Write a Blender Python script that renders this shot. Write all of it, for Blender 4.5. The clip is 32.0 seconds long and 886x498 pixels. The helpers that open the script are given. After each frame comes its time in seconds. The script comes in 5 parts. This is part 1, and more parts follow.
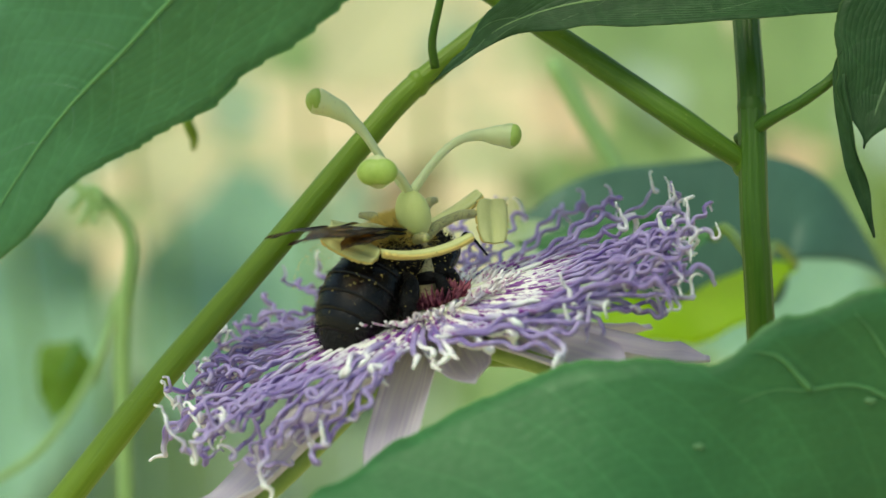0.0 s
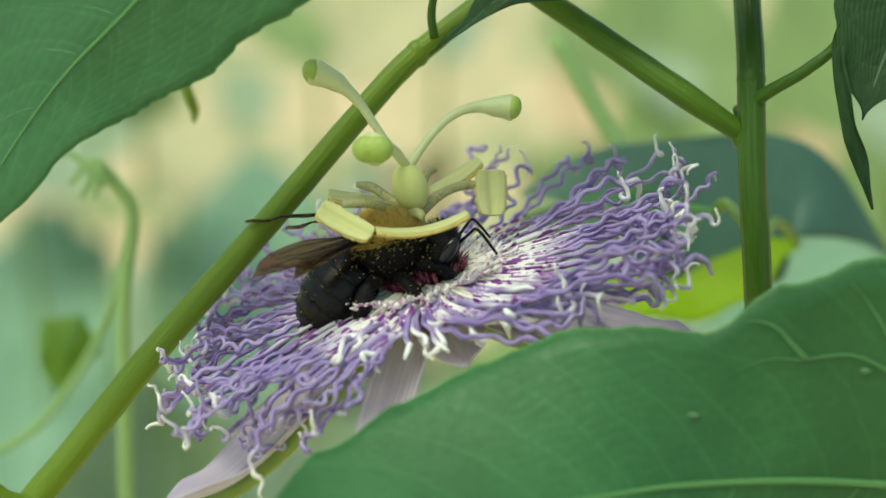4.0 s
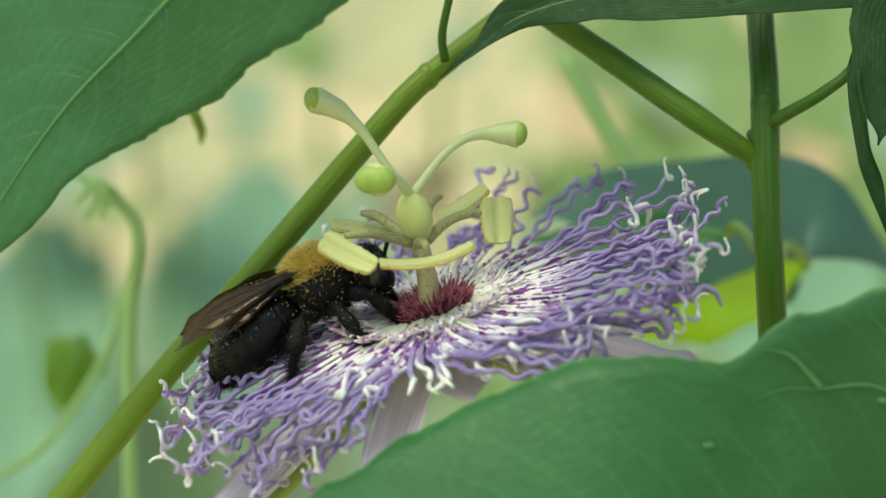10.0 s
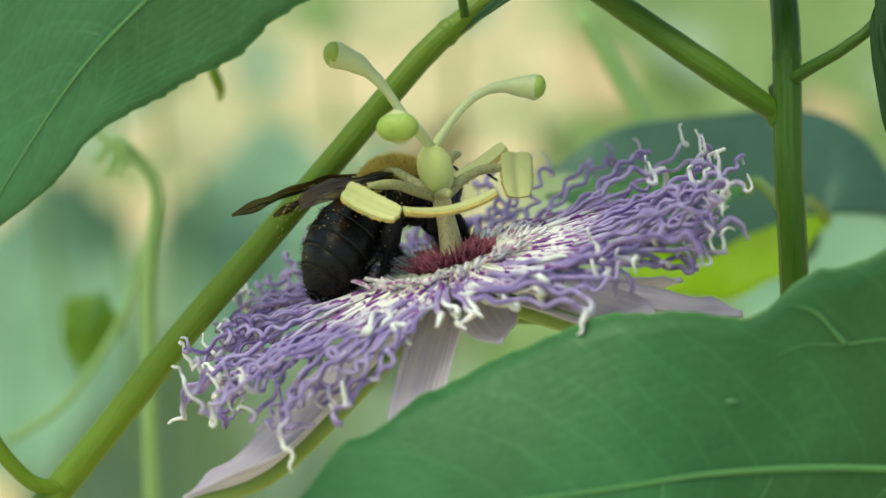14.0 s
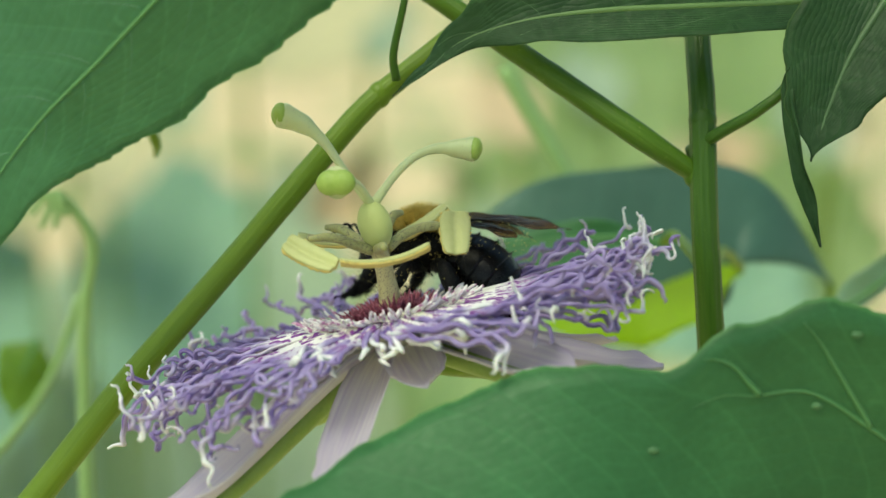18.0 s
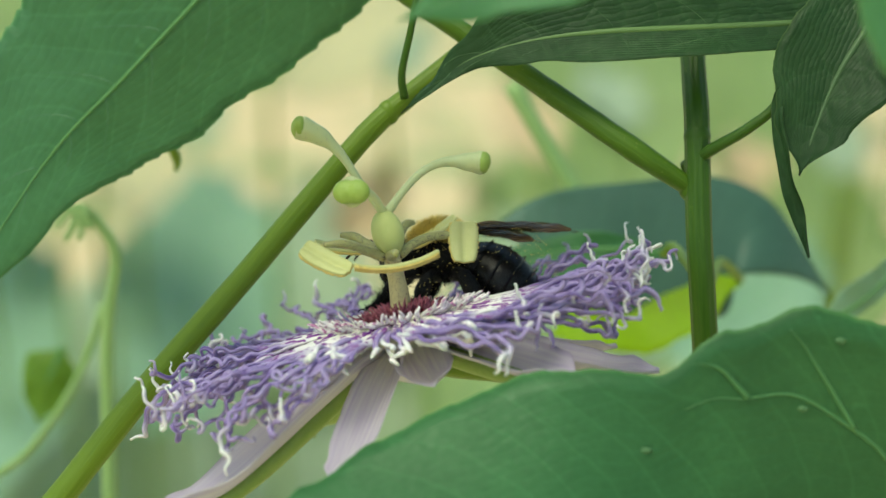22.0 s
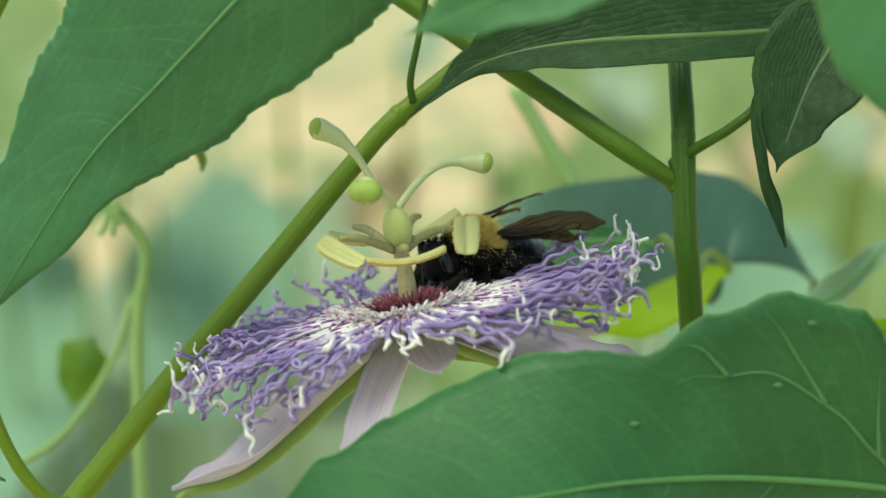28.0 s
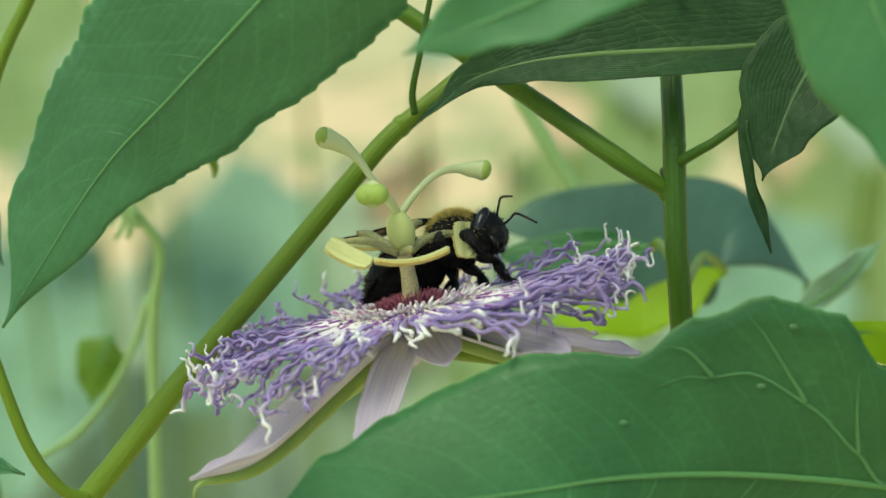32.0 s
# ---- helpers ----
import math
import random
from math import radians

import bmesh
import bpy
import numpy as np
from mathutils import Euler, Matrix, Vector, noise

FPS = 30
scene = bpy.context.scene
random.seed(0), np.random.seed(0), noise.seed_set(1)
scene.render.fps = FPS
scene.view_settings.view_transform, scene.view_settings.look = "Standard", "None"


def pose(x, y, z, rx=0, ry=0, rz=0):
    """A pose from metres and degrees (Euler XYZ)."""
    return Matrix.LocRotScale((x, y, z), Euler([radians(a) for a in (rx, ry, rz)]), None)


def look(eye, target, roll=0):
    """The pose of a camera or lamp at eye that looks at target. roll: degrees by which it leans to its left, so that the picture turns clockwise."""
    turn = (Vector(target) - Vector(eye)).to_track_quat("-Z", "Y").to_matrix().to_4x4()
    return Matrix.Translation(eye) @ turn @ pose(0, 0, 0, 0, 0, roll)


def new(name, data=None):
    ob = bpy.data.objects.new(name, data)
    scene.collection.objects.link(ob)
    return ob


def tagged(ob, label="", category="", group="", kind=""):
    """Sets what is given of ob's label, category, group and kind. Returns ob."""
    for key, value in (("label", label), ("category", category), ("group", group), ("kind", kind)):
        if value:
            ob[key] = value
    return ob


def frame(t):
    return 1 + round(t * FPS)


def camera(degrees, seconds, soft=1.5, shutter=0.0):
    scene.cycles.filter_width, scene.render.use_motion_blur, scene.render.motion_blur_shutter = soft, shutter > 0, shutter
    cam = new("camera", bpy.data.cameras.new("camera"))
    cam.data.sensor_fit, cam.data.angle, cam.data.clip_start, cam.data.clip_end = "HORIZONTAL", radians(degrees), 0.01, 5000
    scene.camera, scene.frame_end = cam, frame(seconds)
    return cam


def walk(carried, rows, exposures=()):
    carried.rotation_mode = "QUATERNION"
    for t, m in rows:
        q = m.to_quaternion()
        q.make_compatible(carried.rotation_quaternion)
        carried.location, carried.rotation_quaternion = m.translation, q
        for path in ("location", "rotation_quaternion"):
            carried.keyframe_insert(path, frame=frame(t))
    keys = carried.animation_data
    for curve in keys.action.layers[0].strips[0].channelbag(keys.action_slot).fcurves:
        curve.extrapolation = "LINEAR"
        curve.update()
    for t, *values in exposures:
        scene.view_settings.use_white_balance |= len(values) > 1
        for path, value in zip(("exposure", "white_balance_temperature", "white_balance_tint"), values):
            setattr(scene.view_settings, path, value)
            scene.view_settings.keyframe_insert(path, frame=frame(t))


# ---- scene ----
# The plant's own frame: millimetres, x to the right, y away, z up; it leans away from the viewer.
PLANT = pose(0, 0, 0.9, -12, 0, 0)


def held(x, y, z, pan, tilt, roll):
    """A pose of the camera in the plant's frame."""
    turn = Matrix.Rotation(radians(pan), 4, "Z") @ Matrix.Rotation(radians(90 + tilt), 4, "X") @ Matrix.Rotation(radians(roll), 4, "Z")
    return PLANT @ Matrix.Translation((x / 1000, y / 1000, z / 1000)) @ turn


cam = camera(24, 32.0, soft=1.5)
walk(cam, [
    (0.0, held(0.20, -257.91, -0.59, 0.262, 0.304, -0.177)),
    (0.5, held(0.22, -257.35, -1.12, 0.143, 0.092, -0.188)),
    (1.0, held(0.19, -256.97, -1.66, 0.125, 0.130, -0.179)),
    (1.5, held(0.13, -256.62, -1.22, 0.037, 0.311, -0.153)),
    (2.0, held(-0.07, -256.37, -0.99, 0.301, 0.319, -0.107)),
    (2.5, held(0.30, -256.04, -1.58, 0.335, 0.231, -0.124)),
    (4.5, held(2.36, -258.14, -3.77, 0.673, 0.130, 0.260)),
    (5.0, held(1.37, -258.21, -3.51, 0.606, 0.258, 0.293)),
    (5.5, held(2.01, -257.13, -2.95, 0.757, 0.152, 0.333)),
    (6.0, held(1.78, -257.14, -2.17, 0.569, 0.478, 0.338)),
    (6.5, held(1.97, -256.78, -1.75, 0.269, 0.604, 0.255)),
    (7.0, held(1.98, -256.42, -1.27, 0.240, 0.278, 0.207)),
    (7.5, held(2.03, -256.17, -1.61, 0.476, 0.173, 0.199)),
    (8.0, held(2.32, -255.55, -2.04, 0.696, 0.378, 0.137)),
    (8.5, held(2.03, -254.73, -2.37, 0.829, 0.429, 0.239)),
    (9.0, held(1.32, -254.79, -0.84, 0.790, 0.308, 0.269)),
    (9.5, held(0.73, -255.47, -1.76, 0.688, 0.519, 0.219)),
    (10.0, held(0.70, -254.98, -1.27, 0.604, 0.324, 0.289)),
    (10.5, held(-0.03, -254.84, -2.21, 0.712, -0.160, 0.266)),
    (11.0, held(-0.07, -254.83, -2.10, 0.891, -0.269, 0.225)),
    (11.5, held(-0.40, -254.34, -2.23, 1.132, -0.150, 0.256)),
    (12.0, held(-0.91, -254.73, -1.78, 1.124, -0.453, 0.283)),
    (12.5, held(-0.72, -255.33, -2.00, 1.022, -0.936, 0.146)),
    (13.0, held(-1.14, -255.11, -0.68, 1.083, -1.589, 0.133)),
    (13.5, held(-0.56, -254.65, -1.09, 1.215, -1.194, 0.029)),
    (14.0, held(-0.20, -254.27, -1.49, 0.976, -0.820, 0.078)),
    (14.5, held(0.34, -254.40, -2.03, 0.399, -0.369, 0.086)),
    (15.0, held(0.60, -255.59, -2.59, -0.454, 0.024, 0.074)),
    (15.5, held(0.54, -256.87, -1.34, -0.947, 0.102, 0.045)),
    (17.5, held(-3.27, -264.90, 1.19, -1.330, -0.190, -0.055)),
    (18.0, held(-3.12, -265.65, 2.03, -1.528, -0.045, -0.018)),
    (18.5, held(-2.81, -267.51, 1.90, -1.844, -0.009, 0.041)),
    (19.0, held(-2.27, -268.80, 1.63, -1.650, -0.196, -0.011)),
    (19.5, held(-3.14, -270.98, 1.94, -1.317, -0.003, -0.001)),
    (20.0, held(-2.86, -273.04, 1.47, -1.255, -0.067, -0.018)),
    (20.5, held(-3.87, -274.83, 1.45, -1.438, 0.065, 0.026)),
    (21.0, held(-2.10, -275.64, 2.62, -1.053, 0.641, 0.117)),
    (21.5, held(-1.32, -277.50, 1.92, -0.993, 0.605, 0.084)),
    (22.0, held(-0.93, -278.79, 1.55, -0.856, 0.340, 0.007)),
    (22.5, held(-2.24, -281.83, 0.50, -0.549, 0.300, -0.037)),
    (23.0, held(-2.11, -283.09, 1.00, -0.085, -0.154, 0.001)),
    (23.5, held(-1.47, -284.76, 2.06, -0.084, -0.295, 0.019)),
    (24.0, held(-1.15, -286.93, 1.66, -0.094, -0.430, -0.065)),
    (24.5, held(-1.00, -289.17, 2.21, -0.240, -0.590, -0.093)),
    (26.5, held(0.08, -296.23, 2.48, -0.087, -0.424, -0.230)),
    (27.0, held(0.18, -298.62, 2.21, -0.040, -0.048, -0.285)),
    (27.5, held(-0.30, -301.05, 1.20, -0.256, 0.454, -0.317)),
    (28.0, held(0.08, -303.20, 1.23, -0.429, 0.170, -0.340)),
    (28.5, held(0.97, -304.56, 2.60, -0.302, -0.022, -0.304)),
    (29.0, held(1.14, -307.02, 2.90, -0.157, -0.328, -0.287)),
    (29.5, held(1.71, -309.29, 2.59, 0.132, -0.452, -0.309)),
    (30.0, held(1.03, -311.53, 2.11, 0.056, -0.265, -0.326)),
    (30.5, held(1.98, -313.64, 2.45, 0.113, -0.275, -0.337)),
    (31.0, held(2.00, -316.58, 1.48, 0.033, -0.224, -0.401)),
    (31.5, held(2.74, -317.73, 2.33, 0.056, -0.317, -0.327)),
    (32.0, held(3.54, -316.82, 3.30, 0.210, -0.068, -0.266)),
])

# the lens is open wide and held on the flower
cam.data.dof.use_dof, cam.data.dof.aperture_fstop, cam.data.dof.aperture_blades = True, 14.0, 0

# ---- light ----
scene.view_settings.exposure, scene.view_settings.use_white_balance = 0.49, True
scene.view_settings.white_balance_temperature, scene.view_settings.white_balance_tint = 7300, -10
world = bpy.data.worlds.new("sky")
scene.world = world
world.use_nodes = True
sky = world.node_tree.nodes.new("ShaderNodeTexSky")
sky.sky_type, sky.sun_disc = "NISHITA", False
sky.sun_elevation, sky.sun_rotation = radians(62), radians(-135)
sky.altitude, sky.dust_density = 100, 2.0
back = world.node_tree.nodes["Background"]
world.node_tree.links.new(sky.outputs[0], back.inputs[0])
back.inputs[1].default_value = 0.12
sun_data = bpy.data.lights.new("sun", "SUN")
sun_data.energy, sun_data.angle, sun_data.color = 1.5, radians(30), (1.0, 0.95, 0.86)
sun = new("sun", sun_data)
sun.matrix_world = look((-0.9, -0.9, 2.6), (0, 0, 0))


# ---- materials ----
class Nodes:
    """A node material under construction."""

    def __init__(self, name):
        self.mat = bpy.data.materials.new(name)
        self.mat.use_nodes = True
        self.tree = self.mat.node_tree
        self.bsdf = self.tree.nodes["Principled BSDF"]
        self.out = self.tree.nodes["Material Output"]

    def add(self, kind, **inputs):
        node = self.tree.nodes.new(kind)
        for key, value in inputs.items():
            self.put(node, key, value)
        return node

    def put(self, node, key, value):
        socket = node.inputs[int(key[1:])] if key[0] == "i" and key[1:].isdigit() else node.inputs[key.replace("_", " ")]
        if isinstance(value, bpy.types.NodeSocket):
            self.tree.links.new(value, socket)
        else:
            socket.default_value = value

    def noise(self, scale, detail=4.0, rough=0.55, vector=None):
        node = self.add("ShaderNodeTexNoise", Scale=scale, Detail=detail, Roughness=rough)
        self.put(node, "Vector", vector if vector else self.add("ShaderNodeTexCoord").outputs["Object"])
        return node.outputs["Fac"]

    def ramp(self, fac, *stops):
        node = self.add("ShaderNodeValToRGB", Fac=fac)
        elements = node.color_ramp.elements
        while len(elements) < len(stops):
            elements.new(0.5)
        for e, (at, colour) in zip(elements, stops):
            e.position, e.color = at, (*colour, 1)
        return node.outputs["Color"]

    def mix(self, fac, a, b, blend="MIX"):
        node = self.tree.nodes.new("ShaderNodeMix")
        node.data_type, node.blend_type = "RGBA", blend
        for key, value in ((0, fac), (6, a), (7, b)):
            if isinstance(value, bpy.types.NodeSocket):
                self.tree.links.new(value, node.inputs[key])
            else:
                node.inputs[key].default_value = value if key == 0 else (*value, 1)
        return node.outputs[2]

    def math(self, op, a, b=0.5):
        node = self.tree.nodes.new("ShaderNodeMath")
        node.operation = op
        for key, value in ((0, a), (1, b)):
            if isinstance(value, bpy.types.NodeSocket):
                self.tree.links.new(value, node.inputs[key])
            else:
                node.inputs[key].default_value = value
        return node.outputs[0]

    def surface(self, colour, rough=0.5, bump=None, strength=0.3, distance=0.0002, **more):
        self.put(self.bsdf, "Base_Color", colour if isinstance(colour, bpy.types.NodeSocket) else (*colour, 1))
        self.put(self.bsdf, "Roughness", rough)
        for key, value in more.items():
            self.put(self.bsdf, key, value)
        if bump:
            node = self.add("ShaderNodeBump", Height=bump, Strength=strength, Distance=distance)
            self.put(self.bsdf, "Normal", node.outputs[0])
        return self.mat

    def thin(self, colour, share=0.3):
        """Lets light through a thin blade."""
        through_it = self.add("ShaderNodeBsdfTranslucent")
        self.put(through_it, "Color", colour if isinstance(colour, bpy.types.NodeSocket) else (*colour, 1))
        both = self.add("ShaderNodeMixShader", Fac=share)
        self.tree.links.new(self.bsdf.outputs[0], both.inputs[1])
        self.tree.links.new(through_it.outputs[0], both.inputs[2])
        self.tree.links.new(both.outputs[0], self.out.inputs[0])
        return self.mat

    def uv(self):
        node = self.add("ShaderNodeSeparateXYZ", Vector=self.add("ShaderNodeTexCoord").outputs["UV"])
        return node.outputs[0], node.outputs[1]

    def chance(self):
        return self.add("ShaderNodeObjectInfo").outputs["Random"]


def leaf_material(name, low, high, glow, rough=0.5, share=0.3, gloss=0.5, net_share=0.07, quilt=0.16, runs=15.0):
    n = Nodes(name)
    u, v = n.uv()
    broad = n.noise(90, 5)
    fine = n.noise(900, 3)
    cells = n.add("ShaderNodeTexVoronoi", Scale=700)
    cells.feature = "DISTANCE_TO_EDGE"
    n.put(cells, "Vector", n.add("ShaderNodeTexCoord").outputs["Object"])
    colour = n.mix(n.math("MULTIPLY_ADD", broad, 1.6), low, high)
    node = colour.node
    n.tree.links.new(n.ramp(broad, (0.3, (0, 0, 0)), (0.72, (1, 1, 1))), node.inputs[0])
    colour = n.mix(n.ramp(fine, (0.35, (0.0, 0.0, 0.0)), (0.75, (0.35, 0.35, 0.35))), colour, tuple(c * 0.72 for c in low))
    spots = n.ramp(n.noise(260, 2), (0.70, (0, 0, 0)), (0.78, (0.5, 0.5, 0.5)))
    colour = n.mix(spots, colour, tuple(min(1, c * 1.6 + 0.02) for c in high))
    bent = n.add("ShaderNodeVectorMath", i0=n.add("ShaderNodeTexCoord").outputs["Object"])
    swirl = n.add("ShaderNodeTexNoise", Scale=120.0, Detail=2.0)
    n.put(swirl, "Vector", n.add("ShaderNodeTexCoord").outputs["Object"])
    small = n.add("ShaderNodeVectorMath", i0=swirl.outputs["Color"], i1=(0.006, 0.006, 0.006))
    small.operation = "MULTIPLY"
    n.put(bent, "i1", small.outputs[0])
    net = n.add("ShaderNodeTexVoronoi", Scale=230.0, Vector=bent.outputs[0])
    net.feature = "DISTANCE_TO_EDGE"
    colour = n.mix(n.ramp(net.outputs["Distance"], (0.0, (net_share,) * 3), (0.09, (0, 0, 0))), colour, tuple(min(1, c * 1.45 + 0.008) for c in high))
    # fine side veins run from the midrib to the edge, with cross veins between, and a thin pale rim
    off = n.math("MULTIPLY", n.math("ABSOLUTE", n.math("SUBTRACT", v, 0.5)), 2.0)
    stir = n.math("MULTIPLY", n.noise(60, 3), 0.9)
    run = n.math("ADD", n.math("SUBTRACT", n.math("MULTIPLY", u, runs), n.math("MULTIPLY", n.math("POWER", off, 1.3), 2.6)), stir)
    gap = n.math("MULTIPLY", n.math("ABSOLUTE", n.math("SUBTRACT", n.math("FRACT", run, 0.0), 0.5)), 2.0)
    cross = n.math("ADD", n.math("ADD", n.math("MULTIPLY", off, 13.0), n.math("MULTIPLY", u, 9.0)), n.math("MULTIPLY", n.noise(110, 3), 3.0))
    gap2 = n.math("MULTIPLY", n.math("ABSOLUTE", n.math("SUBTRACT", n.math("FRACT", cross, 0.0), 0.5)), 2.0)
    pale = tuple(min(1, c * 1.5 + 0.01) for c in high)
    colour = n.mix(n.ramp(gap, (0.86, (0, 0, 0)), (0.97, (0.20, 0.20, 0.20))), colour, pale)
    colour = n.mix(n.ramp(gap2, (0.86, (0, 0, 0)), (0.97, (0.14, 0.14, 0.14))), colour, pale)
    colour = n.mix(n.ramp(n.noise(28, 4), (0.40, (0, 0, 0)), (0.66, (0.5, 0.5, 0.5))), colour, tuple(c * 0.7 for c in low))
    colour = n.mix(n.ramp(off, (0.975, (0, 0, 0)), (0.99, (0.6, 0.6, 0.6))), colour, (pale[0] * 1.5, pale[1] * 1.1, pale[2]))
    relief = n.math("ADD", n.math("MULTIPLY", cells.outputs["Distance"], 1.0), n.math("MULTIPLY", broad, 1.6))
    relief = n.math("ADD", relief, n.math("MULTIPLY", n.ramp(net.outputs["Distance"], (0.0, (0, 0, 0)), (0.25, (1, 1, 1))), 0.9 if net_share > 0.1 else 0.2))
    relief = n.math("SUBTRACT", relief, n.math("ADD", n.math("MULTIPLY", n.ramp(gap, (0.3, (0, 0, 0)), (1.0, (1, 1, 1))), 0.55), n.math("MULTIPLY", n.ramp(gap2, (0.4, (0, 0, 0)), (1.0, (1, 1, 1))), 0.45)))
    n.surface(colour, n.ramp(fine, (0.2, (rough - 0.08,) * 3), (0.8, (rough + 0.12,) * 3)), relief, quilt, 0.0004, Specular_IOR_Level=gloss)
    return n.thin(glow, share)


def stem_material(name, low, high):
    n = Nodes(name)
    u, v = n.uv()
    grain = n.add("ShaderNodeTexNoise", Scale=1.0, Detail=4.0)
    vec = n.add("ShaderNodeCombineXYZ", X=n.math("MULTIPLY", u, 14), Y=n.math("MULTIPLY", v, 26), Z=0.0)
    n.put(grain, "Vector", vec.outputs[0])
    colour = n.mix(n.ramp(grain.outputs["Fac"], (0.3, (0, 0, 0)), (0.7, (1, 1, 1))), low, high)
    spots = n.ramp(n.noise(1400, 2), (0.68, (0, 0, 0)), (0.76, (0.3, 0.3, 0.3)))
    colour = n.mix(spots, colour, (0.26, 0.33, 0.09))
    return n.surface(colour, 0.45, grain.outputs["Fac"], 0.35, 0.0004, Specular_IOR_Level=0.35)


LEAF = leaf_material("leaf_green", (0.046, 0.178, 0.056), (0.076, 0.250, 0.094), (0.10, 0.34, 0.05), 0.46, 0.22, 0.65)
# darker copy of leaf_green that stands in for shade on these leaves
LEAF_DEEP = leaf_material("leaf_green_darkened", (0.033, 0.142, 0.040), (0.054, 0.202, 0.062), (0.07, 0.28, 0.03), 0.54, 0.18, 0.5)
# darkened leaf copy: the shade on these leaves is in the base colour
LEAF_SHADE_PAINTED = leaf_material("leaf_painted_shade", (0.016, 0.054, 0.014), (0.032, 0.086, 0.025), (0.05, 0.13, 0.03), 0.5, 0.08, 0.25, 0.24, 0.25, 7.0)
LEAF_LIGHT = leaf_material("leaf_light", (0.085, 0.27, 0.10), (0.12, 0.34, 0.13), (0.16, 0.40, 0.07), 0.5, 0.35)
# sunlight put into the colour: a much brighter, yellower copy of the leaf
LEAF_LIT_PAINTED = leaf_material("leaf_sunlit_painted", (0.34, 0.56, 0.010), (0.44, 0.64, 0.018), (0.50, 0.70, 0.02), 0.5, 0.6)
LEAF_YOUNG = leaf_material("leaf_young", (0.13, 0.27, 0.02), (0.20, 0.36, 0.03), (0.25, 0.45, 0.03), 0.5, 0.4)
LEAF_BLUE = leaf_material("leaf_bluish", (0.056, 0.142, 0.098), (0.078, 0.182, 0.126), (0.06, 0.14, 0.07), 0.5, 0.15)
# leaves behind: albedos raised to carry the brighter light of the background
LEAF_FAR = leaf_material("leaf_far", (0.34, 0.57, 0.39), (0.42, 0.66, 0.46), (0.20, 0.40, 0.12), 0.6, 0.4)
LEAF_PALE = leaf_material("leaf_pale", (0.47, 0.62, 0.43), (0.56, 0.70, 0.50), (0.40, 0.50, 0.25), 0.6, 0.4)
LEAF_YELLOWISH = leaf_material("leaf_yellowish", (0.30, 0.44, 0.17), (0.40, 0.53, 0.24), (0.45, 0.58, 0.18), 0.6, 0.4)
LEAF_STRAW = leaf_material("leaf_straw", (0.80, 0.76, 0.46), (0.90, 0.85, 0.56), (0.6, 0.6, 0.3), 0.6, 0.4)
LEAF_DRY = leaf_material("leaf_dry", (0.80, 0.64, 0.40), (0.90, 0.76, 0.50), (0.8, 0.62, 0.36), 0.7, 0.35)
VEIN = Nodes("leaf_vein").surface((0.082, 0.225, 0.098), 0.5)
MIDRIB = Nodes("leaf_midrib").surface((0.105, 0.27, 0.085), 0.5)
VEIN_DEEP = Nodes("leaf_vein_deep").surface((0.085, 0.235, 0.080), 0.5)
SPECK = Nodes("leaf_speck").surface((0.085, 0.205, 0.080), 0.6)
# vein and rib of the dark leaf, with shade mixed into their colour
VEIN_DARK = Nodes("vein_painted_shade").surface((0.060, 0.128, 0.042), 0.5)
RIB_DARK = Nodes("rib_painted_shade").surface((0.115, 0.215, 0.060), 0.5)
STEM = stem_material("stem_green", (0.125, 0.215, 0.012), (0.165, 0.262, 0.020))
# faded stem copy: the bright blurred background is mixed into its green
STEM_FAR_FADED = stem_material("stem_far_faded", (0.22, 0.38, 0.13), (0.30, 0.46, 0.18))
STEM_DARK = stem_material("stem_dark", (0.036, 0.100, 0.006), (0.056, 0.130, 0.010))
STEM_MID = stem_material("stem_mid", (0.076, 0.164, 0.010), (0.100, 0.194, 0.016))


